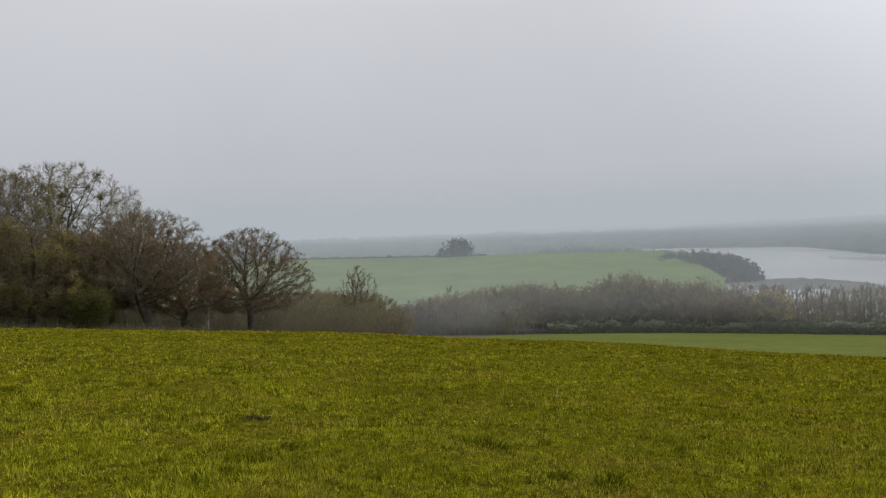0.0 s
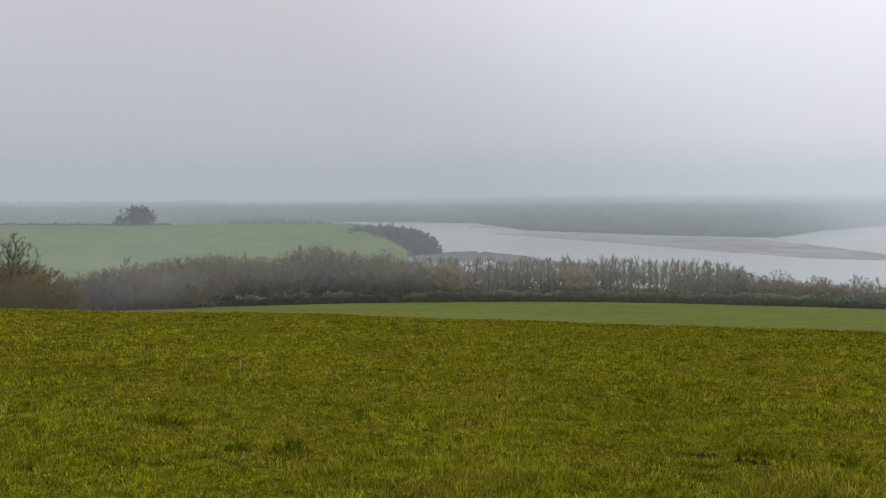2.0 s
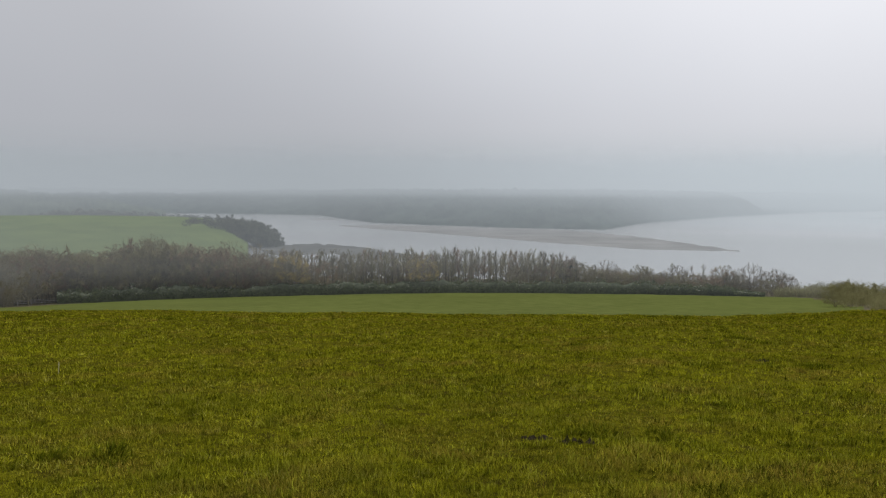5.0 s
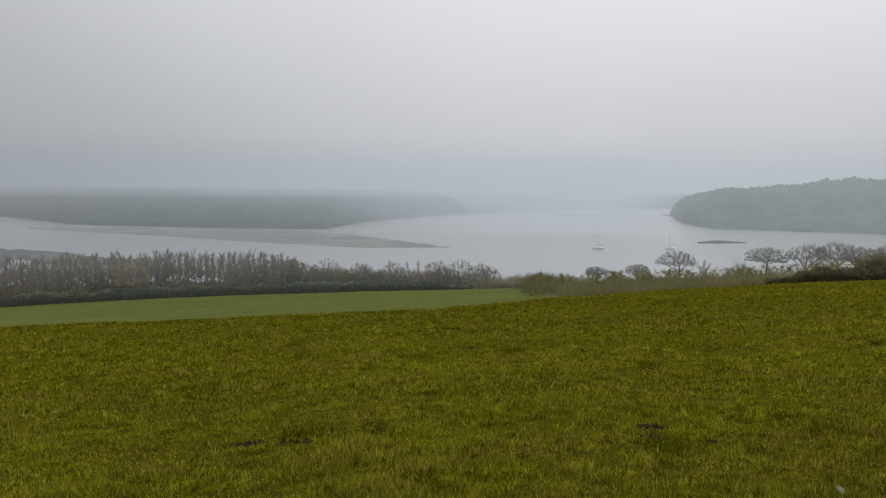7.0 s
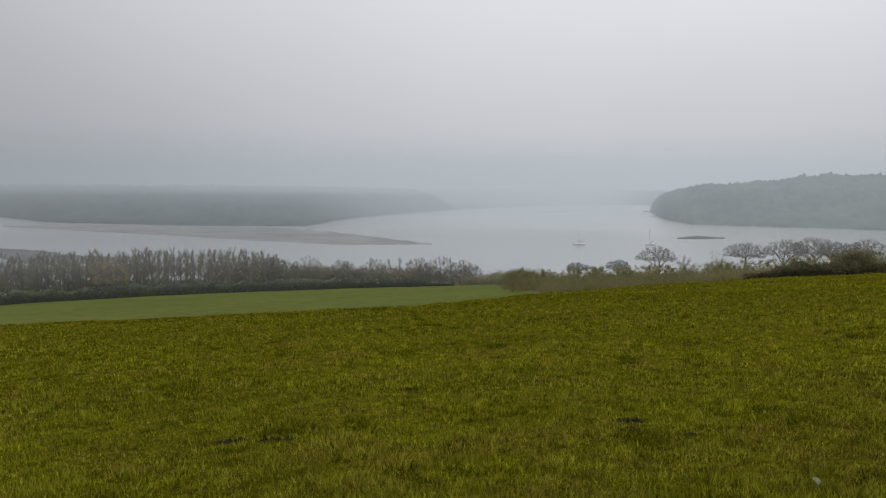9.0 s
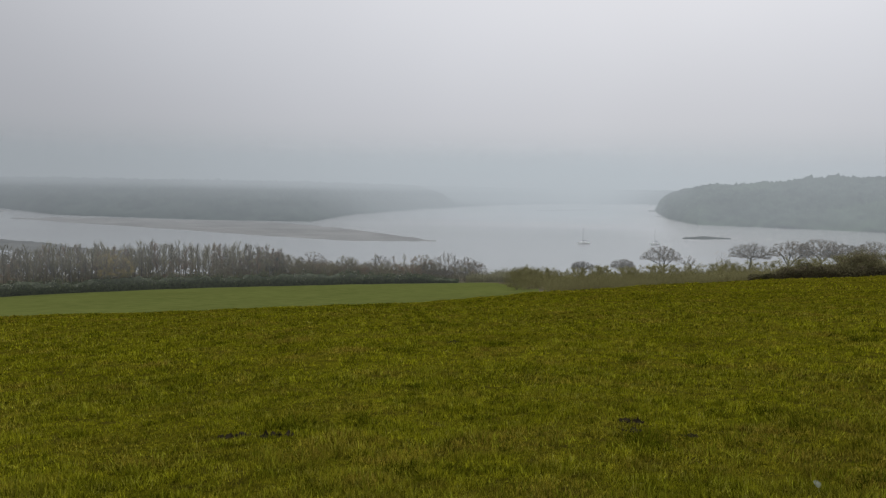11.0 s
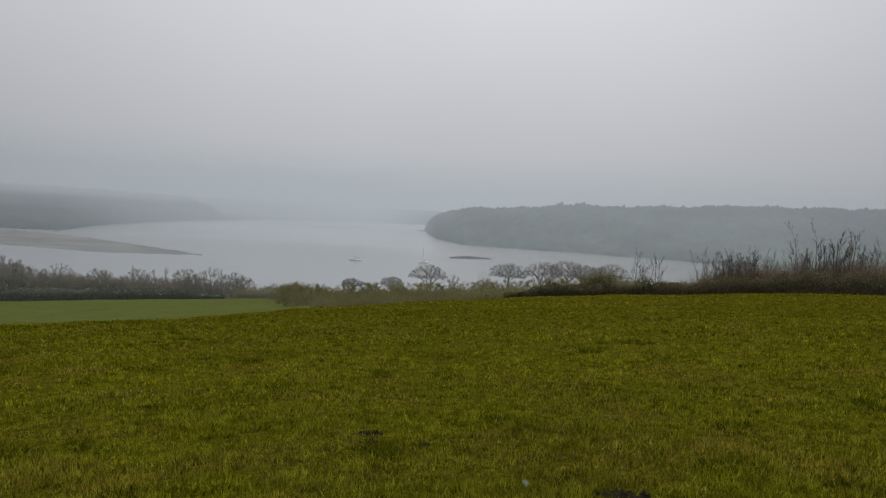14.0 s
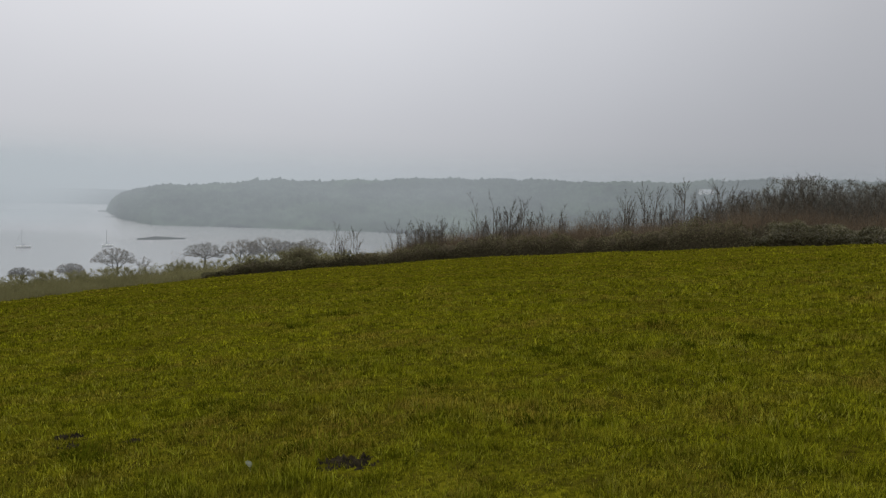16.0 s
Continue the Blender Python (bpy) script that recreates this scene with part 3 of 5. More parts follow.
def hill(name, label, az0, az1, foot_az, foot_el, crest_az, crest_el, depth, mat, bumps=4.0, base=None, seed=1, step=0.12, rows=26, crowns=2.2):
    """A wooded hill that rises from the shore: waterline and skyline by direction, depth from one to the other."""
    az = np.arange(az0, az1, step)
    r0 = out_at(np.interp(az, foot_az, foot_el)) if base is None else np.interp(az, foot_az, base)
    v = np.linspace(0, 1, rows)
    A, Vv = np.meshgrid(az, v)
    R0 = np.broadcast_to(r0, A.shape)
    R = R0 + depth * Vv
    top = EYE + (r0 + depth * 0.6) * np.tan(np.radians(np.interp(az, crest_az, crest_el)))
    rise = np.minimum(1, 1.0 - (1 - np.minimum(Vv / 0.6, 1)) ** 2.2) * np.where(Vv > 0.7, 1 - 0.35 * (Vv - 0.7) / 0.3, 1)
    X, Y = R * np.sin(np.radians(A)), R * np.cos(np.radians(A))
    lo = SEA - 0.5 if base is None else SEA + 2
    Z = lo + (np.broadcast_to(top, A.shape) - lo) * rise
    nz = rough_noise(X, Y, 0.05, seed) + 0.6 * rough_noise(X, Y, 0.16, seed + 5)
    heads = np.abs(rough_noise(X, Y, 0.30, seed + 11)) ** 0.7 * 1.3 + np.abs(rough_noise(X, Y, 0.75, seed + 12)) * 0.5
    Z = Z + (bumps * nz * 0.6 + crowns * (heads - 1.0)) * np.minimum(1, Vv * 8)
    R2 = R + 6 * rough_noise(X, Y, 0.03, seed + 9) * (Vv > 0)
    X, Y = R2 * np.sin(np.radians(A)), R2 * np.cos(np.radians(A))
    n, m = len(az), rows
    i, j = np.meshgrid(np.arange(n - 1), np.arange(m - 1))
    F = np.stack([j * n + i, j * n + i + 1, (j + 1) * n + i + 1, (j + 1) * n + i], -1).reshape(-1, 4)[:, ::-1]
    ob = new(name, mesh_of(name, np.stack([X, Y, Z], -1).reshape(-1, 3), F, [mat], smooth=False))
    return tagged(ob, label, "hillside", kind="structure")


HAZE_FAR = material("far_shore_woods", (0.016, 0.027, 0.026), (0.046, 0.062, 0.054), 0.06, 1.0, big=0.25, big_scale=0.012, spec=0.0)
HAZE_HEAD = material("headland_woods", (0.018, 0.030, 0.022), (0.052, 0.075, 0.054), 0.08, 1.0, big=0.25, big_scale=0.015, spec=0.0,
                     third=(0.085, 0.130, 0.072), third_scale=0.008, third_amount=0.6)
HAZE_RIDGE = material("inland_ridge_woods", (0.020, 0.030, 0.020), (0.055, 0.070, 0.048), 0.05, 1.0, big=0.25, big_scale=0.01, spec=0.0)
MIST_TWIG = material("copse_twigs", (0.075, 0.082, 0.056), (0.135, 0.142, 0.098), 0.2, 1.0, island=0.2, spec=0.0)
# twig colour lightened to stand in for haze over the farthest trees
MIST_FAR = material("haze_paled_twigs", (0.11, 0.115, 0.09), (0.16, 0.165, 0.13), 0.2, 1.0, island=0.15, spec=0.0)
MIST_DARK = material("evergreen_oak_leaves", (0.016, 0.024, 0.014), (0.040, 0.052, 0.032), 0.3, 1.0, island=0.25, spec=0.0)
FAR_FIELD = material("far_green_field", (0.066, 0.092, 0.026), (0.090, 0.118, 0.036), 0.05, 1.0, big=0.12, big_scale=0.01, spec=0.0, bump=0.2, bump_scale=2.0)
hill("backdrop_far_shore", "wooded far bank of the estuary fading into mist", 6, 76,
     [16, 25, 29, 33, 39, 46, 49, 54, 59.5, 66, 72, 76], [1.5, 1.65, 2.2, 2.35, 2.55, 2.6, 2.05, 1.56, 1.15, 0.92, 0.85, 0.85],
     [16, 40, 60, 76], [0.15, 0.2, 0.1, 0.1], 500, HAZE_FAR, 2.5, seed=2, step=0.15, rows=70)
hill("backdrop_headland", "wooded headland across the water, grey-green in the mist", 71, 132,
     [71, 72, 74, 80, 90, 132], [1.35, 1.9, 2.25, 2.28, 2.37, 2.5],
     [71, 71.25, 72, 74.3, 79, 81, 87, 95, 110, 117, 132], [-1.4, -0.7, -0.1, 0.4, 0.8, 1.1, 1.2, 1.65, 1.75, 2.1, 2.2], 330, HAZE_HEAD, 3.0, seed=3, step=0.1, rows=90, crowns=2.6)
hill("backdrop_ridge", "long wooded ridge behind the fields, blue-grey in the mist", -60, 14.5, [-60, 14.5], None,
     [-60, -20, 0, 5, 11, 13, 14.5], [0.3, 0.05, -0.05, 0.0, -0.7, -1.2, -1.6], 400, HAZE_RIDGE, 3.0, base=[1000, 900], seed=4)

MUDFLAT = material("tidal_mud", (0.115, 0.112, 0.108), (0.175, 0.170, 0.164), 0.05, 0.9, big=0.15, big_scale=0.02, spec=0.06)
ISLE_MUD = material("island_weed", (0.022, 0.024, 0.02), (0.05, 0.052, 0.044), 0.1, 1.0, big=0.2, big_scale=0.05, spec=0.0)
DARK_MUD = material("weedy_mud", (0.050, 0.050, 0.046), (0.095, 0.094, 0.088), 0.08, 1.0, big=0.2, big_scale=0.03, spec=0.03)


def bank(name, label, az0, az1, az, near_el, far_el, mat, tall=0.14, step=0.1, rows=12, seed=0, ragged=0.012):
    """A low bank of mud just out of the water, between two shorelines."""
    a = np.arange(az0, az1 + step / 2, step)
    rng = np.random.default_rng(seed)
    wob = ragged * rough_noise(a * 2.0, a * 0 + seed, 1.0, seed)
    r0 = out_at(np.interp(a, az, near_el) * (1 + wob * 0.5))
    r1 = out_at(np.interp(a, az, far_el) * (1 - wob))
    v = np.linspace(0, 1, rows)
    A, Vv = np.meshgrid(a, v)
    R = r0 + (np.maximum(r1, r0 + 0.5) - r0) * Vv
    X, Y = R * np.sin(np.radians(A)), R * np.cos(np.radians(A))
    Z = SEA - 0.05 + tall * np.sin(np.pi * Vv) ** 0.35 * (0.9 + 0.05 * rough_noise(X, Y, 0.06, seed + 3))
    n, m = len(a), rows
    i, j = np.meshgrid(np.arange(n - 1), np.arange(m - 1))
    F = np.stack([j * n + i, j * n + i + 1, (j + 1) * n + i + 1, (j + 1) * n + i], -1).reshape(-1, 4)[:, ::-1]
    ob = new(name, mesh_of(name, np.stack([X, Y, Z], -1).reshape(-1, 3), F, [mat], smooth=True))
    return tagged(ob, label, "mudbank", kind="structure")


bank("mudbank", "long grey-brown mudbank bared by the tide, tapering to a spit", 26.5, 55.3, [26.5, 32.5, 42.9, 48.8, 55.3], [2.45, 2.95, 3.75, 4.05, 3.93],
     [2.40, 2.36, 2.58, 3.05, 3.90], MUDFLAT, seed=1)
bank("mudbank", "thin mudbank far out in the pale water", 62.5, 67.2, [62.5, 65, 67.2], [1.52, 1.46, 1.34], [1.50, 1.36, 1.32], MUDFLAT, seed=2)
bank("mudbank", "small dark weedy mud island in the estuary", 73.0, 76.2, [73, 74.3, 76.2], [3.25, 3.26, 3.16], [3.22, 3.02, 3.14], ISLE_MUD, 0.8, seed=3, ragged=0.0)
ROCK = material("headland_rocks", (0.03, 0.033, 0.03), (0.07, 0.072, 0.065), 0.3, 0.9, spec=0.1)
for k, (a0, a1, near, far) in enumerate(((70.6, 71.6, 0.86, 0.83), (70.55, 71.7, 1.36, 1.32), (71.0, 72.2, 1.74, 1.69))):
    bank("rock_ledge", "low dark rock ledge off the headland's tip", a0, a1, [a0, (a0 + a1) / 2, a1], [near, near + 0.02, near + 0.06], [near - 0.01, far - 0.03, far - 0.08], ROCK, 0.5, seed=20 + k, ragged=0.02)
bank("mudbank", "dark weedy foreshore mud below the copse", 20.0, 33.0, [20, 21.2, 22.2, 26, 29, 33], [5.6, 5.6, 5.6, 5.6, 5.6, 5.6], [4.3, 3.45, 3.15, 3.38, 3.75, 4.3], DARK_MUD, 0.06, seed=4, ragged=0.006)
for k, (a0, a1, near, far) in enumerate(((24.2, 28.6, 3.24, 3.14), (25.6, 31.0, 3.60, 3.50), (27.0, 30.0, 3.40, 3.33), (28.6, 34.0, 3.98, 3.86))):
    bank("mudbank", "thin streak of wet mud left by the tide", a0, a1, [a0, (a0 + a1) / 2, a1], [near, near + 0.04, near + 0.12], [near - 0.01, far + 0.02, near + 0.1], DARK_MUD, 0.05, seed=10 + k, ragged=0.006)
bank("mudbank", "narrow mud spit off the far bank", 24.5, 28.0, [24.5, 26, 28], [1.97, 2.0, 1.9], [1.9, 1.9, 1.86], MUDFLAT, seed=5)

# the field on the far side of the valley


def build_far_field():
    az = np.arange(-40, 20.1, 0.4)
    rad = np.linspace(300, 760, 40)
    A, R = np.meshgrid(az, rad)
    top_el = np.interp(A, [-40, -10, 0, 9, 15, 17, 18.5, 19.5, 21, 24], [1.1, 1.35, 1.55, 1.6, 1.72, 1.85, 2.1, 2.7, 3.9, 4.6])
    zt = EYE - 570 * np.tan(np.radians(top_el))
    zb = np.interp(A, [-40, 0, 10, 18, 24], [-27, -29, -30, -34, -38])
    k = np.clip((R - 300) / 270, 0, 1)
    k = k * k * (3 - 2 * k) * 0.4 + k * 0.6
    Z = zb + (zt - zb) * k - np.maximum(R - 575, 0) * 0.07
    X, Y = R * np.sin(np.radians(A)), R * np.cos(np.radians(A))
    n, m = len(az), len(rad)
    i, j = np.meshgrid(np.arange(n - 1), np.arange(m - 1))
    F = np.stack([j * n + i, j * n + i + 1, (j + 1) * n + i + 1, (j + 1) * n + i], -1).reshape(-1, 4)[:, ::-1]
    ob = new("backdrop_field", mesh_of("backdrop_field", np.stack([X, Y, Z], -1).reshape(-1, 3), F, [FAR_FIELD], smooth=True))
    tagged(ob, "pale green field on the hill across the valley", "field", kind="structure")


build_far_field()


def field_z(az, r):
    top_el = np.interp(az, [-40, -10, 0, 9, 15, 17, 18.5, 19.5, 21, 24], [1.1, 1.35, 1.55, 1.6, 1.72, 1.85, 2.1, 2.7, 3.9, 4.6])
    zt, zb = EYE - 570 * math.tan(radians(top_el)), np.interp(az, [-40, 0, 10, 18, 24], [-27, -29, -30, -34, -38])
    k = min(max((r - 300) / 270, 0), 1)
    k = k * k * (3 - 2 * k) * 0.4 + k * 0.6
    return float(zb + (zt - zb) * k - max(r - 575, 0) * 0.07)


def haze_glow_sheet(label, az0, az1, radius, amount, levels, wisps=0.25, wisp_scale=0.006, soft_ends=0.0, thicker=None):
    """A see-through glowing sheet that imitates haze far off across the view: amount at the given heights, between two
    directions; thicker: more of it by direction.
    """
    m = bpy.data.materials.new("mist")
    m.use_nodes = True
    nt = m.node_tree
    N, L = nt.nodes.new, nt.links.new
    nt.nodes.remove(nt.nodes["Principled BSDF"])
    geo, fac, nz, wisp, mul = (N("ShaderNodeNewGeometry"), N("ShaderNodeAttribute"), N("ShaderNodeTexNoise"),
                                    N("ShaderNodeMapRange"), N("ShaderNodeMath"))
    fac.attribute_name = "thickness"
    stretch = N("ShaderNodeMapping")
    stretch.inputs["Scale"].default_value = (1, 1, 3)
    L(geo.outputs["Position"], stretch.inputs["Vector"])
    nz.inputs["Scale"].default_value, nz.inputs["Detail"].default_value = wisp_scale, 4.0
    L(stretch.outputs[0], nz.inputs["Vector"])
    wisp.inputs["From Min"].default_value, wisp.inputs["From Max"].default_value = 0.3, 0.7
    wisp.inputs["To Min"].default_value, wisp.inputs["To Max"].default_value = 1 - wisps, 1 + wisps
    L(nz.outputs[0], wisp.inputs["Value"])
    mul.operation, mul.use_clamp = "MULTIPLY", True
    L(fac.outputs["Fac"], mul.inputs[0])
    L(wisp.outputs[0], mul.inputs[1])
    # the sheet glows in the low sky's colour, more towards the sun, to imitate haze
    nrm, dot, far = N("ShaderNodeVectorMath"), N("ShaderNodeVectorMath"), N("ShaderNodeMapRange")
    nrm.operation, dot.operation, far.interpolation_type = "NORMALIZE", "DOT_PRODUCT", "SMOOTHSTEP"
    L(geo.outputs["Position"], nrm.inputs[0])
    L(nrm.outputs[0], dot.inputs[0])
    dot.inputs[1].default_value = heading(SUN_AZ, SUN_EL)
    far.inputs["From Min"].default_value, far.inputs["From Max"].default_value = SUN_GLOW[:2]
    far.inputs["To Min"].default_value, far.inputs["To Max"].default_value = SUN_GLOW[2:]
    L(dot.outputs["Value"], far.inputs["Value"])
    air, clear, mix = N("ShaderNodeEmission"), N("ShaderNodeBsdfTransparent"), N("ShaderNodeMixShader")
    air.inputs["Color"].default_value = (*HAZE_GLOW, 1)
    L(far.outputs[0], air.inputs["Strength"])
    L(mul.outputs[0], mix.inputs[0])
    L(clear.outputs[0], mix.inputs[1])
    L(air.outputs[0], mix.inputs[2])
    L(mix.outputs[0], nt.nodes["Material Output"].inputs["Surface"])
    lo, hi = levels[0], levels[-1]
    za = np.unique(np.concatenate([np.linspace(lo, hi, 24), levels]))
    aa = np.arange(az0, az1 + 0.01, 2.0)
    A, Z = np.meshgrid(np.radians(aa), za)
    R = np.broadcast_to(np.interp(aa, *radius) if isinstance(radius, tuple) else radius, A.shape)
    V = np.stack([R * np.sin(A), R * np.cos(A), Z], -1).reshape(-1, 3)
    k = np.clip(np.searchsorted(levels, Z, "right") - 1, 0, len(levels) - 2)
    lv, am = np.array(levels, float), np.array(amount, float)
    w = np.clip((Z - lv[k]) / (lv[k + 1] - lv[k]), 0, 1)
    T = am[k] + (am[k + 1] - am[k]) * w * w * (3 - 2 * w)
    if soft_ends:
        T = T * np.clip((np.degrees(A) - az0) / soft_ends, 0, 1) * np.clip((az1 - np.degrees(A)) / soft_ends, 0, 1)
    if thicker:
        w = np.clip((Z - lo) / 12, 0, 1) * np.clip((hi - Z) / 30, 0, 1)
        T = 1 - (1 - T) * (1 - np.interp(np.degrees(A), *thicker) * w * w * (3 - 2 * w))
    n, k = len(aa), len(za)
    i, j = np.meshgrid(np.arange(n - 1), np.arange(k - 1))
    F = np.stack([j * n + i, j * n + i + 1, (j + 1) * n + i + 1, (j + 1) * n + i], -1).reshape(-1, 4)
    me = mesh_of("backdrop_haze_glow", V, F, [m], smooth=True)
    me.attributes.new("thickness", "FLOAT", "POINT").data.foreach_set("value", T.ravel().astype(np.float32))
    ob = new("backdrop_haze_glow", me)
    ob.visible_shadow = False
    tagged(ob, label, "mist", kind="structure")


# haze put in as emitting sheets, each in the colour of the low sky
HAZE_GLOW = (0.402, 0.440, 0.474)
haze_glow_sheet("thin glowing sheet for the mist over the belt of trees", -60, 140, ([-60, 3, 8, 140], [161, 163, 184, 184]), [0.02, 0.15, 0.15, 0.0], [-23, -14, 2, 14])
haze_glow_sheet("thin glowing sheet for the mist over the valley and the shore", -60, 140, 300, [0.20, 0.20, 0.12, 0.0], [-45, -5, 6, 20])
haze_glow_sheet("pale glowing sheet for the mist over the estuary", -60, 140, 620, [0.0, 0.17, 0.24, 0.42, 0.50, 0.0], [-34, -26, -10, 12, 24, 55], 0.2)
haze_glow_sheet("glowing sheet for the mist along the far bank's woods", -60, 74, 745, [0.0, 0.10, 0.30, 0.80, 0.85, 0.0], [-33, -16, -5, 4, 12, 45], 0.10, soft_ends=8.0,
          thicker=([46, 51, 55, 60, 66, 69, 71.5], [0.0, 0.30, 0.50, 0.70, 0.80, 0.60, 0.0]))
haze_glow_sheet("glowing sheet for the mist that hides the upper estuary", -60, 140, 1500, [0.05, 0.50, 0.60, 0.65, 0.0], [-34, -16, 0, 30, 85], 0.10)
haze_glow_sheet("pale glowing sheet for the mist closing the far distance", -180, 180, 2700, [1.0, 1.0, 0.0], [-45, 10, 130], 0.0)
# ---- trees ----
rng = np.random.default_rng(7)


def put(ob, az, r, label, category="tree", group="", turn=0.0, size=1.0):
    x, y = polar(az, r)
    tagged(ob, label, category, group)
    return stand(ob, x, y, None, turn, size)


def foot_height(az, r, el):
    """Height of a tree at that direction and distance whose top shows el degrees over the horizon."""
    x, y = polar(az, r)
    return EYE + r * math.tan(radians(el)) - height_at(x, y)


# the group at the wood's corner: direction, distance, top, seed, width, crown's foot, leaf, leaves, size, label
WOOD = [
    (-26.4, 106, 5.9, 11, 1.0, 0.30, LEAF_GREEN, 9000, 0.095, "tall spreading beech just coming into pale green leaf"),
    (-31.0, 108, 5.7, 19, 1.0, 0.30, LEAF_GREEN, 9000, 0.095, "tall spreading beech just coming into pale green leaf"),
    (-32.0, 90, 3.4, 12, 1.05, 0.12, LEAF_OLIVE, 13000, 0.105, "broad tree with olive-brown buds at the wood's edge"),
    (-28.2, 88, 2.0, 13, 1.1, 0.10, LEAF_OLIVE, 13000, 0.105, "broad tree with olive-brown buds at the wood's edge"),
    (-25.6, 90, 1.4, 18, 1.0, 0.10, LEAF_OLIVE, 12000, 0.105, "broad tree with olive-brown buds at the wood's edge"),
    (-23.4, 94, 2.2, 14, 1.0, 0.14, LEAF_RUST, 9000, 0.095, "spreading tree with rust-brown buds"),
    (-21.0, 89, 2.65, 15, 0.95, 0.24, LEAF_RUST, 9000, 0.065, "old oak with a thick leaning limb and reddish buds"),
    (-18.7, 92, 0.45, 16, 1.1, 0.14, LEAF_RUST, 10000, 0.095, "low spreading tree with rust-brown buds"),
    (-14.2, 96, 1.15, 21, 0.98, 0.16, LEAF_RUST, 11000, 0.065, "domed bare oak standing alone before the thicket"),
]
for az, r, el, seed, wide, low, leaf, count, size, label in WOOD:
    old = "oak" in label
    put(crown_tree("oak_tree" if old else "beech_tree", seed, foot_height(az, r, el), wide, low, 0.36, 3700 if old else 3400 if leaf is LEAF_GREEN else 2800, 4, 0.030 if old else 0.028, 0.0105, leaf,
                   int(count * (3.6 if leaf is LEAF_GREEN else 2.7 if size > 0.07 else 1.9)), size * 0.62, step=1 / 68 if old else 1 / 60, girth=1.2, hollow=0.9, forks=4, lean=1.0, gnarl=0.10, tuft=1.0, twig=TWIG),
        az, r, label, turn=seed * 67)
put(make_tree("hawthorn", 18, 4.4, FAN, 3, stems=7, lean=9, bole=0.5, widen=1.3, leaf=LEAF_FRESH, leaf_n=12000, leaf_size=0.08, leaf_spread=0.35), -24.7, 83,
    "rounded hawthorn bush in fresh green leaf", "bush")
put(crown_tree("ash_tree", 22, foot_height(-6.4, 118, -1.85), 0.5, 0.35, 0.40, 420, 4, 0.04, 0.011, bark=BARK, twig=TWIG, girth=1.8, hollow=0.9, flat=0.95, step=1 / 40, forks=3), -6.4, 118,
    "bare ash with upright stems above the thicket")
put(make_tree("birch_sapling", 23, 4.4, POLE, 3, bole=0.9, girth=0.02, bark=PALE_BARK), -17.1, 86, "thin pale birch sapling at the wood's edge")
put(make_tree("birch_sapling", 24, 3.6, POLE, 3, stems=2, bole=0.9, girth=0.02, bark=PALE_BARK), -17.6, 87, "thin pale birch sapling at the wood's edge")

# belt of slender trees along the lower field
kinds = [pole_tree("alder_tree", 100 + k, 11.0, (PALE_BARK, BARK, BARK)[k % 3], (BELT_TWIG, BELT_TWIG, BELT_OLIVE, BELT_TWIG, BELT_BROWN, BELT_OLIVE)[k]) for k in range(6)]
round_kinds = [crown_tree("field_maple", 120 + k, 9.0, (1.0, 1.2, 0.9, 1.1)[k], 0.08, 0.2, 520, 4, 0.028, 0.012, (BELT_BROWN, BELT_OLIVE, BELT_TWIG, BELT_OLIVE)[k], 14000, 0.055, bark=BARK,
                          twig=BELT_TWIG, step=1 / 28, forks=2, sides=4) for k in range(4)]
TOP_AZ = [-18, -12, -10, -8, -6.4, -4, -0.7, 2.7, 6, 9, 13.6, 17, 20, 24, 29, 34, 39, 43, 45, 48, 52, 56, 58, 60]
TOP_EL = [3.2, 3.2, 3.1, 3.4, 3.0, 4.6, 3.9, 3.7, 3.4, 3.6, 2.85, 3.5, 3.95, 4.3, 4.25, 4.15, 4.2, 4.4, 4.9, 4.9, 5.0, 4.8, 5.2, 6.0]
BELT = {"alder_tree": "slender bare tree in the belt below the field", "field_maple": "rounded budding tree in the belt below the field"}
used = set()


def plant(src, x, y, turn, s, tall=1.0, z=None):
    """The first call sets the tree itself, later ones a copy."""
    if src not in used:
        used.add(src)
        src.matrix_basis = pose(x, y, height_at(x, y) if z is None else z, 0, 0, turn) @ Matrix.Diagonal((s, s, s * tall, 1))
        return src
    return repeat(src, x, y, turn, s, tall, z)


for row, (near, deep, start, stop, gap) in enumerate(((192, 14, 2.0, 57.5, 0.34), (208, 26, 2.0, 54.0, 0.36), (112, 50, -13.0, 3.0, 0.40))):
    az = start
    while az < stop:
        r = near + rng.uniform(0, deep)
        slim = rng.random() < (0.85 if 22 < az < 44 else 0.07)
        src = kinds[rng.integers(len(kinds))] if slim else round_kinds[rng.integers(len(round_kinds))]
        if row == 2 and az > -4:
            r = 168 + rng.uniform(0, 24)
        h = foot_height(az, r, -float(np.interp(az, TOP_AZ, TOP_EL))) * (rng.uniform(0.80, 1.02) if slim else rng.uniform(0.55, 0.85) if az > 45 else rng.uniform(0.65, 1.0))
        tagged(src, BELT[src.name.split(".")[0]], "tree", "belt of trees below the field")
        s = max(h, 2.0) / (11.0 if slim else 9.0)
        plant(src, *polar(az, r), rng.uniform(0, 360), s)
        az += gap * rng.uniform(0.6, 1.4) * (0.55 if 21.5 < az < 44 and row < 2 else 0.8)

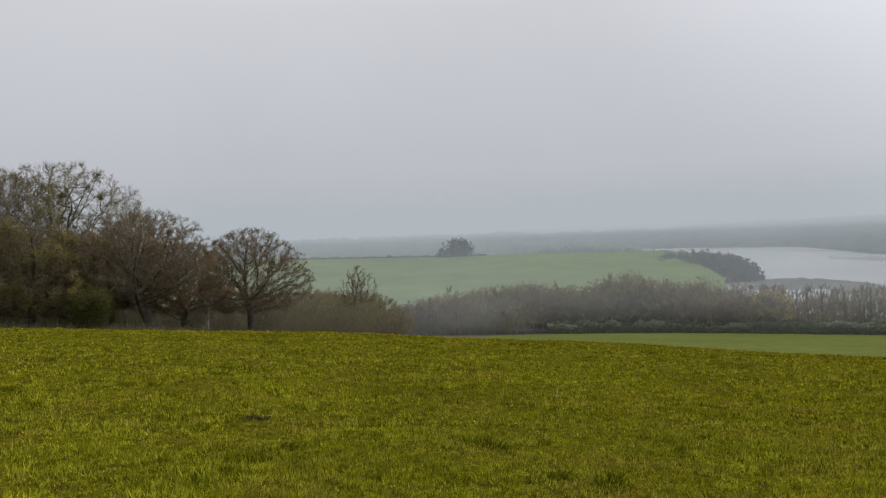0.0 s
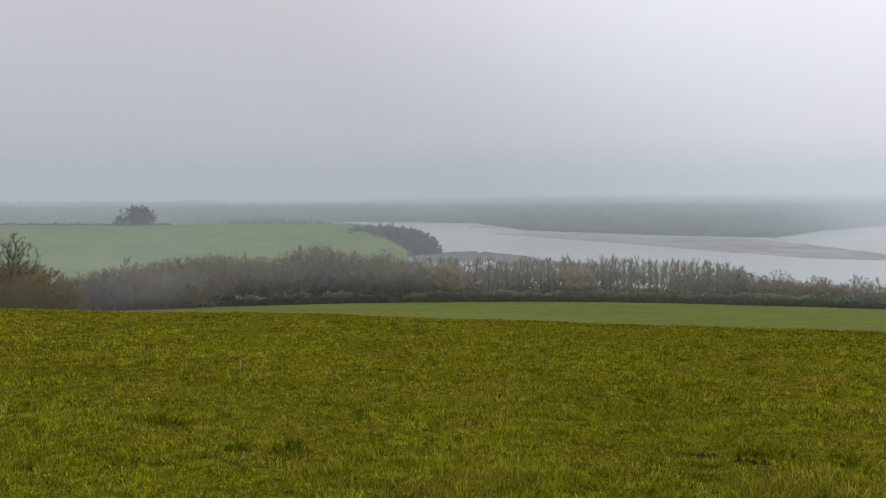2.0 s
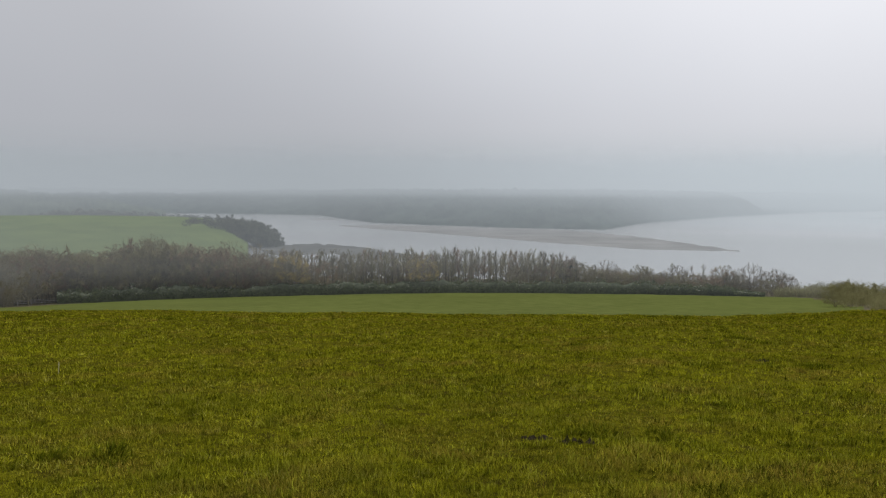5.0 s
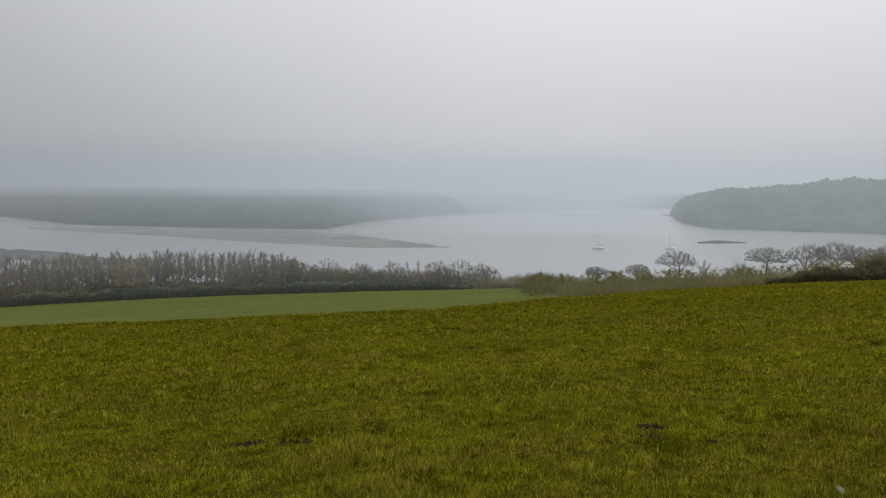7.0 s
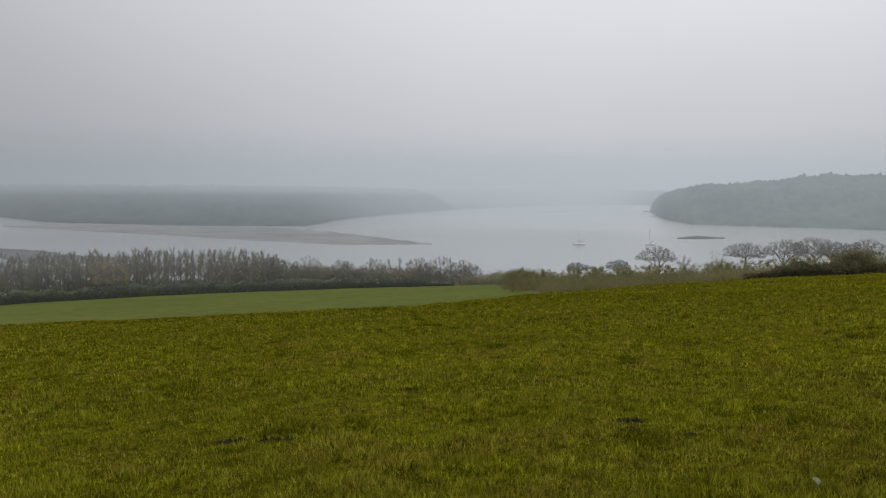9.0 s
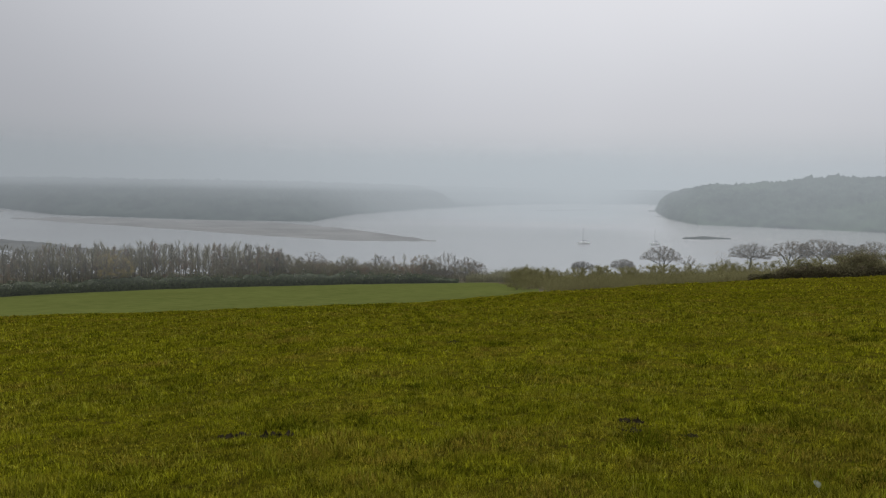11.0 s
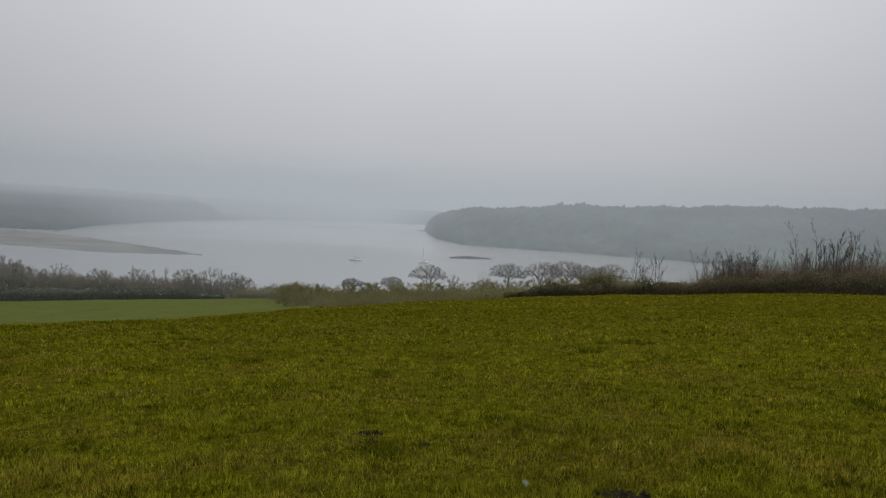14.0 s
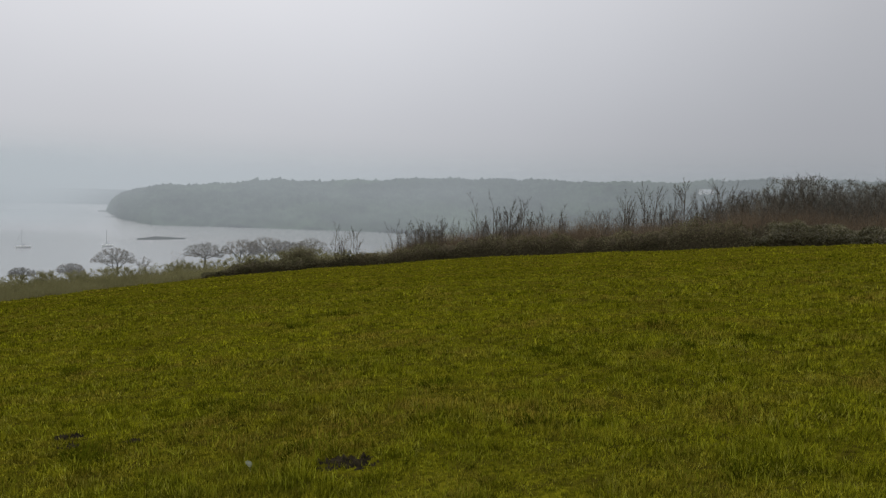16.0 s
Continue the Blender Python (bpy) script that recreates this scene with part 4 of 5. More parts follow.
# round-headed trees that stand out of the belt
CHARACTER = [
    (6.2, 200, -3.35, 31, BELT_BROWN, 5000, "rounded rust-budded tree in the belt"), (13.5, 215, -2.9, 32, BELT_TWIG, 5000, "tall grey budding tree in the belt"),
    (18.4, 212, -3.35, 33, BELT_TWIG, 5000, "spreading grey-brown tree in the belt"), (20.6, 206, -3.65, 44, BELT_TWIG, 5000, "spreading grey-brown tree in the belt"), (23.2, 192, -4.25, 34, LEAF_YELLOW, 4200, "willow with yellow catkins in the belt"),
    (32.6, 192, -4.5, 35, LEAF_YELLOW, 2600, "willow with yellow catkins in the belt"), (43.2, 198, -4.75, 36, LEAF_DARK, 2200, "small dark ivy-clad tree in the belt"),
    (46.3, 200, -4.75, 37, None, 0, "wide bare oak in the belt"), (48.6, 198, -5.0, 38, BELT_OLIVE, 4000, "olive budding tree in the belt"),
    (51.2, 198, -4.95, 39, None, 0, "forked bare tree with gaps in the belt"), (54.3, 198, -4.85, 40, BELT_BROWN, 2500, "rounded tree at the belt's end"),
    (56.0, 200, -4.65, 41, None, 0, "bare round-crowned oak at the belt's end"), (57.6, 203, -5.0, 42, BELT_BROWN, 2500, "low spreading oak at the belt's end"),
    (58.3, 206, -5.3, 43, BELT_BROWN, 2200, "low spreading oak at the belt's end"),
]
for az, r, el, seed, leaf, count, label in CHARACTER:
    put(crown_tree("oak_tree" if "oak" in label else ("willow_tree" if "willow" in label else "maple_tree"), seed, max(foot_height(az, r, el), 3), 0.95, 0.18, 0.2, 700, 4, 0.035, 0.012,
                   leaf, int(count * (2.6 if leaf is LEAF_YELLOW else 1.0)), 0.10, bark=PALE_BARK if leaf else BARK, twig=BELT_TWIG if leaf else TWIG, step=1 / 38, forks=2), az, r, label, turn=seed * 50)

# bare oaks on the bank by the water: direction, distance, top
for k, (az, r, el, label) in enumerate(((71.7, 215, -3.82, "flat-topped bare oak on the bank above the water"), (73.5, 205, -4.37, "stunted bare tree with crooked limbs"),
                                        (75.7, 205, -3.88, "dead snag with a few crooked limbs"), (77.6, 200, -3.36, "wide bare oak on the bank above the water"),
                                        (80.2, 205, -3.08, "bare oak with a rounded crown by the water"), (81.8, 205, -2.90, "bare oak with a rounded crown by the water"),
                                        (83.2, 210, -3.13, "low bare oak by the water"), (84.95, 210, -2.95, "low bare oak by the water"),
                                        (69.0, 205, -4.85, "small bare tree among the scrub"), (66.0, 195, -5.1, "small bare tree among the scrub"))):
    thin = "crooked" in label
    put(crown_tree("oak_tree", 60 + k, foot_height(az, r, el), 0.6 if thin else 1.1, 0.46, 0.34, 30 if "dead" in label else 90 if thin else 1100, 1 if "dead" in label else 5, 0.035, 0.016,
                   bark=BARK, twig=TWIG, lean=14 if thin else 6, hollow=0.95, step=1 / 34, girth=1.7, flat=0.4, forks=2, leaf=None if thin else BARK, leaf_n=2200, leaf_size=0.05), az, r, label, turn=k * 77)

# evergreen clump on the far field's skyline, hedge line and single trees
ever = [crown_tree("holm_oak", 140 + k, 13.5, (1.25, 1.0)[k], 0.02, 0.14, 320, 6, 0.08, 0.05, MIST_DARK, 12000, 0.30, bark=MIST_DARK, twig=MIST_DARK, step=1 / 18, forks=0, sides=4) for k in range(2)]
for k, (az, size, r) in enumerate(((0.8, 1.12, 572), (0.0, 0.55, 566), (1.4, 1.12, 568), (-0.35, 0.36, 568), (1.2, 1.0, 575), (-4.0, 0.26, 566))):
    tagged(ever[k % 2], "dark domed evergreen oak on the field's skyline", "tree", "evergreen clump on the skyline")
    plant(ever[k % 2], *polar(az, r), k * 71.0, size, 0.98, field_z(az, r) - 1.2)
# the low hedge along that field's crest
g = np.random.default_rng(145)
la = g.uniform(-12, 3.2, 5000)
lr = 568 + g.normal(size=5000) * 0.8
lc = np.stack([lr * np.sin(np.radians(la)), lr * np.cos(np.radians(la)), [field_z(a, r) for a, r in zip(la, lr)] + g.uniform(-0.2, 1.0, 5000) * (1 + 0.7 * np.sin(la * 9) * np.sin(la * 4.3))], 1)
v, f = flakes(g, lc, 0.35)
tagged(new("field_hedge", mesh_of("field_hedge", v, f, [MIST_DARK])), "thin dark hedge along the crest of the far field", "hedge", kind="stuff")
grey = [crown_tree("copse_tree", 150 + k, 12.0, 1.05, 0.10, 0.14, 240, 4, 0.045, 0.04, MIST_TWIG, 9000, 0.15, bark=MIST_TWIG, twig=MIST_TWIG, step=1 / 17, forks=1, sides=4) for k in range(3)]
for k in range(84):
    az = rng.uniform(15.8, 22.1) if k % 3 else rng.uniform(19.0, 21.6)
    top = float(np.interp(az, [15.8, 17, 18.9, 20.3, 21.0, 21.6, 22.1], [1.75, 1.62, 1.52, 1.62, 1.95, 2.5, 3.1]))
    r = rng.uniform(505, 550)
    z = min(field_z(az, r), EYE - r * math.tan(radians(float(np.interp(az, [15.8, 18, 19, 22.5], [2.55, 2.9, 3.75, 3.6])))))
    h = EYE - r * math.tan(radians(top)) - z
    tagged(grey[k % 3], "bare grey tree of the copse on the shore", "tree", "copse on the shore")
    plant(grey[k % 3], *polar(az, r), rng.uniform(0, 360), max(h, 2) / 12.0 * rng.uniform(0.65, 1.0), 1.0, z)
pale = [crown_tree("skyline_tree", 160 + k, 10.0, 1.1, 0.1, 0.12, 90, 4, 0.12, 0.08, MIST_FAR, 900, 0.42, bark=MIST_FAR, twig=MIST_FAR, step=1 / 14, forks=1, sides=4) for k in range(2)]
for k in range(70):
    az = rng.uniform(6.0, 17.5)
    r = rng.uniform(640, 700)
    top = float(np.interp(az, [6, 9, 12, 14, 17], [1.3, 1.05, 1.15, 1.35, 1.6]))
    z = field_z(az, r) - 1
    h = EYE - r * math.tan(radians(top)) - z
    tagged(pale[k % 2], "grey tree coloured pale for the haze beyond the field's crest", "tree", "trees beyond the field's crest")
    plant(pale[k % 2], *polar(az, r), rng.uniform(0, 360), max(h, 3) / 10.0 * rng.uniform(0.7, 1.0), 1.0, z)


# ---- thickets, hedges, scrub ----
EDGE_AZ = [76, 80, 84, 89, 95, 100, 104, 108, 112, 118, 124, 130]   # the hedge line along the top of the pasture
EDGE_R = [60, 66, 70, 72, 76, 71, 67, 63, 60, 56, 54, 54]


def brush(rng, x, y, z, h, thin=0.03, lean=0.22, forks=5):
    """Upright sticks that fork: rows for tubes()."""
    n = len(x)
    p0 = np.stack([x, y, z], 1)
    d = np.stack([rng.normal(size=n) * lean, rng.normal(size=n) * lean, np.ones(n)], 1)
    p1 = p0 + d * (h * 0.55)[:, None]
    segs = [np.column_stack([p0, p1, np.full(n, thin), np.full(n, thin * 0.7)])]
    for _ in range(forks):
        e = d + rng.normal(size=(n, 3)) * [0.38, 0.38, 0.1]
        at = p0 + d * (h * rng.uniform(0.25, 0.55, n))[:, None]
        segs.append(np.column_stack([at, at + e * (h * rng.uniform(0.3, 0.5, n))[:, None], np.full(n, thin * 0.6), np.full(n, thin * 0.25)]))
    return np.concatenate(segs)


def thicket(name, label, seed, az0, az1, r0, r1, count, top_az, top_el, mat, low=0.45, high=1.0, thin=0.03, leaf=None, leaf_n=0, leaf_size=0.14, category="thicket", lean=0.22, hmax=99, edge=False):
    """A stand of brushwood between two directions and distances, whose top follows a skyline."""
    g = np.random.default_rng(seed)
    az, r = g.uniform(az0, az1, count), np.sqrt(g.uniform(r0 ** 2, r1 ** 2, count))
    if edge:
        r = np.interp(az, EDGE_AZ, EDGE_R) + g.uniform(r0, r1, count)
    x, y = r * np.sin(np.radians(az)), r * np.cos(np.radians(az))
    z = heights(x, y)
    top = EYE + r * np.tan(np.radians(np.interp(az, top_az, top_el)))
    h = np.clip((top - z) * g.uniform(low, high, count) * (0.93 + 0.12 * rough_noise(x * 0.5, y * 0.5, 1.0, seed)), 0.4, hmax)
    root = new(name)
    tv, tf = ribbons(g, brush(g, x, y, z - 0.1, h, thin, lean))
    part("stems", mesh_of("stems", tv, tf, [mat]), root)
    if leaf:
        k = g.integers(0, count, leaf_n)
        c = np.stack([x[k], y[k], z[k] + h[k] * g.uniform(0.05, 0.95, leaf_n)], 1) + g.normal(size=(leaf_n, 3)) * (0.18 if edge else 0.4)
        lv, lf = flakes(g, c, leaf_size)
        part("leaves", mesh_of("leaves", lv, lf, [leaf]), root)
    return tagged(root, label, category, kind="stuff")


def hedge(name, label, seed, line, width, tall, count, leaf, leaf_size, core, extra=None, extra_n=0, extra_size=0.12, extra_low=0.5):
    """A hedge along a line of (direction, distance): an added lumpy dark shell at its heart that stops the view
    through, and a coat of leaves.
    """
    g = np.random.default_rng(seed)
    la, lr = np.array(line).T
    t = np.linspace(0, 1, 160)
    k = t * (len(la) - 1)
    az, r = np.interp(k, np.arange(len(la)), la), np.interp(k, np.arange(len(la)), lr)
    x, y = r * np.sin(np.radians(az)), r * np.cos(np.radians(az))
    tl = np.interp(az, *tall) * (1 + 0.16 * rough_noise(x * 0.5, y * 0.5, 0.5, seed))
    dx, dy = np.sin(np.radians(az)), np.cos(np.radians(az))
    root = new(name)
    ring = np.array([(-0.42, 0.0), (-0.45, 0.5), (-0.25, 0.82), (0.25, 0.82), (0.45, 0.5), (0.42, 0.0)])
    V = []
    for a, b in ring:
        px, py = x + dx * width * a, y + dy * width * a
        V.append(np.stack([px, py, heights(px, py) - 0.1 + tl * b * (1 + 0.1 * g.normal(size=len(x)))], 1))
    V = np.stack(V, 1).reshape(-1, 3)
    n, m = len(x), len(ring)
    i, j = np.meshgrid(np.arange(n - 1), np.arange(m - 1), indexing="ij")
    F = np.stack([i * m + j, (i + 1) * m + j, (i + 1) * m + j + 1, i * m + j + 1], -1).reshape(-1, 4)
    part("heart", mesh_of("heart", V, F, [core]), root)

    def coat(num, low):
        q = g.uniform(0, n - 1.001, num) if low < 0.55 else np.clip(g.uniform(0, n - 2, 90)[g.integers(0, 90, num)] + g.normal(size=num) * 0.35, 0, n - 1.01)
        f = q.astype(int)
        w = q - f
        s = g.uniform(-0.55, 0.55, num)
        cx = x[f] * (1 - w) + x[f + 1] * w + dx[f] * width * s
        cy = y[f] * (1 - w) + y[f + 1] * w + dy[f] * width * s
        lump = 1 + 0.22 * rough_noise(cx, cy, 0.9, seed + 4)
        cap = tl[f] * lump * np.sqrt(np.clip(1 - (s / 0.62) ** 2, 0.05, 1))
        return np.stack([cx, cy, heights(cx, cy) + cap * g.uniform(low, 1.0, num) ** 0.6], 1)

    lv, lf = flakes(g, coat(count, 0.0), leaf_size)
    part("foliage", mesh_of("foliage", lv, lf, [leaf]), root)
    if extra:
        c = coat(extra_n, extra_low)
        if extra is DEAD_STEMS:
            d = g.normal(size=c.shape) * [1.0, 1.0, 0.45] + [0, 0, 0.1]
            d /= np.linalg.norm(d, axis=1, keepdims=True)
            m = c + d * 0.16
            e = m + (d - [0, 0, 0.6]) * 0.14
            w = np.full(len(c), 0.009)
            lv, lf = ribbons(g, np.concatenate([np.column_stack([c, m, w, w]), np.column_stack([m, e, w, w * 0.7])]))
        else:
            lv, lf = flakes(g, c, extra_size)
        part("blossom" if extra is BLOSSOM else "dead_growth", mesh_of("extra", lv, lf, [extra]), root)
    return tagged(root, label, "hedge")


# rounded shrubs: brown ones in the thickets, olive ones on the bank
shrubs = [crown_tree("shrub", 170 + k, 5.0, (1.0, 1.3, 0.9)[k], 0.03, 0.06, 170, 4, 0.09, 0.011, BRUSH, 1500, 0.055, bark=BRUSH, twig=BRUSH, step=1 / 15, lean=12, forks=1, sides=4) for k in range(3)]
willows = [crown_tree("willow_shrub", 180 + k, 4.0, (1.2, 1.5, 1.0)[k], 0.03, 0.06, 170, 4, 0.10, 0.011, BRUSH_OLIVE, 1800, 0.06, bark=BRUSH, twig=BRUSH_OLIVE, step=1 / 15, lean=12, forks=1, sides=4) for k in range(3)]


def shrubbery(kinds, base, label, group, seed, count, az0, az1, r0, r1, top_az, top_el, low, high, hmax=9.0):
    g = np.random.default_rng(seed)
    for k in range(count):
        az, r = g.uniform(az0, az1), math.sqrt(g.uniform(r0 ** 2, r1 ** 2))
        h = min(foot_height(az, r, float(np.interp(az, top_az, top_el))) * g.uniform(low, high), hmax)
        src = kinds[k % len(kinds)]
        tagged(src, label, "shrub", group)
        plant(src, *polar(az, r), g.uniform(0, 360), max(h, 0.8) / base, 1.0)


shrubbery(shrubs, 5.0, "bare grey-brown shrub in the thicket", "shrubs in the thicket", 501, 110, -19, -3, 99, 150, TOP_AZ, [-e for e in TOP_EL], 0.55, 1.0)
shrubbery(shrubs, 5.0, "bare grey-brown shrub in the thicket", "shrubs in the thicket", 502, 30, -5, 6, 168, 192, TOP_AZ, [-e for e in TOP_EL], 0.55, 1.0)
shrubbery(shrubs, 5.0, "bare grey-brown shrub in the thicket", "shrubs in the thicket", 503, 70, 4, 58, 193, 205, TOP_AZ, [-e - (0.9 if 22 < a < 44 else 0) for a, e in zip(TOP_AZ, TOP_EL)], 0.4, 0.8)
# under the belt and beside the oak
thicket("thicket", "dense brown brushwood between the wood and the belt", 201, -20, -3, 98, 150, 5000, TOP_AZ, [-e - 0.6 for e in TOP_EL], BRUSH, 0.3, 1.0, 0.010, BRUSH, 20000, 0.05)
thicket("thicket", "dense brown brushwood between the wood and the belt", 208, -5, 5, 166, 192, 2200, TOP_AZ, [-e - 1.3 for e in TOP_EL], BRUSH, 0.3, 1.0, 0.012, BRUSH, 12000, 0.07)
thicket("thicket", "grey-brown undergrowth among the belt's trees", 202, 2, 58, 193, 216, 5200, TOP_AZ, [-e - (2.0 if 20 < a < 46 else 1.3) for a, e in zip(TOP_AZ, TOP_EL)], BRUSH, 0.3, 1.0, 0.012, BRUSH, 18000, 0.07)
thicket("thicket", "dark undergrowth below the wood's corner trees", 203, -34, -23, 90, 122, 2400, [-34, -23], [1.5, 0.3], BRUSH, 0.3, 1.0, 0.014, LEAF_OLIVE, 26000, 0.07)
thicket("thicket", "grey-brown brushwood behind the wood's corner trees", 209, -23.5, -15.5, 98, 125, 2400, [-24, -20, -16], [-1.5, -2.3, -3.0], BRUSH, 0.4, 1.0, 0.012, BRUSH, 22000, 0.055)
thicket("undergrowth", "low tangle of grey brambles at the wood's foot", 204, -34, -17, 82, 88, 1600, [-34, -17], [-3.6, -5.6], BRUSH, 0.3, 1.0, 0.02, BRAMBLE, 5000, 0.09, lean=0.5, hmax=1.3)
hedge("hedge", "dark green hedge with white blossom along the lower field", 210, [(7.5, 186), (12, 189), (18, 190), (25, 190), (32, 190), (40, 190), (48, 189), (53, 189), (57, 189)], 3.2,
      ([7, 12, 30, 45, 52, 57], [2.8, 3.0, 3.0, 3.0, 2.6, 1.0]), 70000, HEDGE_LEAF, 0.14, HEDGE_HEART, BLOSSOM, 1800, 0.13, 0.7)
# scrub on the bank between the belt and the right-hand hedge
SCRUB_AZ = [57, 58.8, 61.7, 66, 70, 73, 77, 80, 82, 84, 87, 92]
SCRUB_EL = [-6.2, -5.95, -5.5, -5.4, -5.1, -4.85, -4.5, -4.15, -3.8, -3.6, -3.6, -3.4]
thicket("scrub", "olive-brown willow scrub on the bank", 205, 61.5, 90, 122, 185, 7600, SCRUB_AZ, [e - 0.5 for e in SCRUB_EL], BRUSH_OLIVE, 0.35, 1.0, 0.02, BRUSH_OLIVE, 34000, 0.14, "scrub")
thicket("scrub", "brown dead scrub along the pasture's foot", 206, 63.5, 80, 97, 124, 3600, SCRUB_AZ, [e - 0.75 for e in SCRUB_EL], BRUSH_OLIVE, 0.3, 0.95, 0.018, BRUSH_OLIVE, 14000, 0.08, "scrub", hmax=3.0)
thicket("scrub", "olive-brown willow scrub on the bank", 207, 57.6, 63, 187, 204, 1500, SCRUB_AZ, SCRUB_EL, BRUSH_OLIVE, 0.45, 1.0, 0.03, BRUSH_OLIVE, 7000, 0.14, "scrub")
shrubbery(willows, 4.0, "olive-brown willow shrub on the bank", "willow shrubs on the bank", 504, 110, 61, 90, 128, 185, SCRUB_AZ, SCRUB_EL, 0.6, 1.05)
shrubbery(willows, 4.0, "olive-brown willow shrub on the bank", "willow shrubs on the bank", 505, 16, 58, 63, 188, 203, SCRUB_AZ, SCRUB_EL, 0.6, 1.0)
shrubbery(willows, 4.0, "olive-brown willow shrub on the bank", "willow shrubs on the bank", 506, 34, 63.5, 80, 100, 124, SCRUB_AZ, [e - 0.5 for e in SCRUB_EL], 0.4, 0.9, 3.0)
# the wood further along, behind the saplings
wood_kinds = [crown_tree("beech_tree", 190 + k, 10.0, (0.75, 0.9, 0.8)[k], 0.12, 0.2, 520, 5, 0.045, 0.012, MIST_WOOD, 6000, 0.034, bark=MIST_WOOD, twig=MIST_WOOD, step=1 / 30, forks=2, sides=5) for k in range(3)]
for k in range(70):
    az, r = 113.6 + 16.4 * (k + rng.random()) / 70, rng.uniform(88, 125)
    src = wood_kinds[k % 3]
    tagged(src, "bare grey tree of the wood behind the hedge", "tree", "wood behind the hedge")
    h = foot_height(az, r, float(np.interp(az, [113.6, 116.6, 118.7, 121.4, 130], [0.7, 1.7, 2.6, 2.5, 2.8]))) * rng.uniform(0.72, 1.02)
    plant(src, *polar(az, r), rng.uniform(0, 360), h / 10.0)


def post_fence():
    """A stretch of weathered post-and-rail fence at the field's corner."""
    root = new("fence")
    pts = [polar(a, r) for a, r in ((3.6, 183.5), (4.4, 184), (5.2, 184.4), (6.0, 184.8), (6.8, 185.2), (7.6, 185.5))]
    posts = [Vector((x, y, height_at(x, y))) for x, y in pts]
    for p in posts:
        v, f = tubes([(*(p - Vector((0, 0, 0.3))), *(p + Vector((0, 0, 1.25))), 0.08, 0.075)], 6)
        part("post", mesh_of("post", v, f, [PALE_BARK]), root)
    for a, b in zip(posts, posts[1:]):
        for h in (0.45, 0.8, 1.12):
            v, f = tubes([(*(a + Vector((0, 0, h))), *(b + Vector((0, 0, h))), 0.055, 0.055)], 4)
            part("rail", mesh_of("rail", v, f, [PALE_BARK]), root)
    tagged(root, "weathered grey post-and-rail fence at the field's corner", "fence")


post_fence()
# ---- the hedge and saplings along the top of the pasture ----

def edge_r(az, back=0.0):
    return float(np.interp(az, EDGE_AZ, EDGE_R)) + back


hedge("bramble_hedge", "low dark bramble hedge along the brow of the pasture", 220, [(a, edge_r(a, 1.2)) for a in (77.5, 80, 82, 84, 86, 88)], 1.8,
      ([77.5, 80, 84, 88], [0.5, 1.05, 1.1, 1.1]), 26000, BRAMBLE, 0.06, DARK_HEART)
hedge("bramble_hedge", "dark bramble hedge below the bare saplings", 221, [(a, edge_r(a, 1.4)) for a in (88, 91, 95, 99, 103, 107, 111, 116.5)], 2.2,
      ([88, 91, 95, 101, 108, 117], [1.1, 1.3, 1.8, 1.8, 1.7, 1.9]), 60000, BRAMBLE, 0.06, DARK_HEART, BRUSH_RED, 14000, 0.05, 0.3)
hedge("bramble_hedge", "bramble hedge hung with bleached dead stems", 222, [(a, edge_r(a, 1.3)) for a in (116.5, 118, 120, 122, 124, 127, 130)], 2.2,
      ([116.5, 120, 130], [1.9, 1.7, 1.5]), 40000, BRAMBLE, 0.06, DARK_HEART, DEAD_STEMS, 9000, 0.06, 0.35)
BRUSH_AZ = [84, 88, 92, 95, 99, 103, 108, 113, 118, 130]
BRUSH_EL = [-4.4, -4.0, -2.8, -1.6, -1.15, -0.7, -0.1, 0.4, 0.9, 1.2]
thicket("thicket", "red-brown brushwood behind the bramble hedge", 223, 91, 130, 2.5, 16, 15000, BRUSH_AZ, BRUSH_EL, BRUSH_RED, 0.5, 1.05, 0.011, BRUSH_RED, 80000, 0.042, edge=True)
thicket("thicket", "olive brushwood behind the low bramble hedge", 224, 84, 96, 3, 30, 2400, BRUSH_AZ, [e + 0.2 for e in BRUSH_EL], BRUSH_OLIVE, 0.4, 1.0, 0.012, BRUSH_OLIVE, 9000, 0.06, edge=True)
put(make_tree("thorn_bush", 230, 2.9, FAN, 3, stems=6, lean=9, bole=0.5, widen=1.6, leaf=BRAMBLE, leaf_n=12000, leaf_size=0.06, leaf_spread=0.3), 84.6, 86, "dark rounded thorn bush behind the hedge", "bush")
put(make_tree("willow_bush", 231, 1.5, FAN, 3, stems=6, lean=9, bole=0.5, widen=1.4, twig=BRUSH_OLIVE, leaf=DEAD_STEMS, leaf_n=1500, leaf_size=0.05, leaf_spread=0.12), 89.9, 75.5, "small pale round bush at the hedge", "bush")

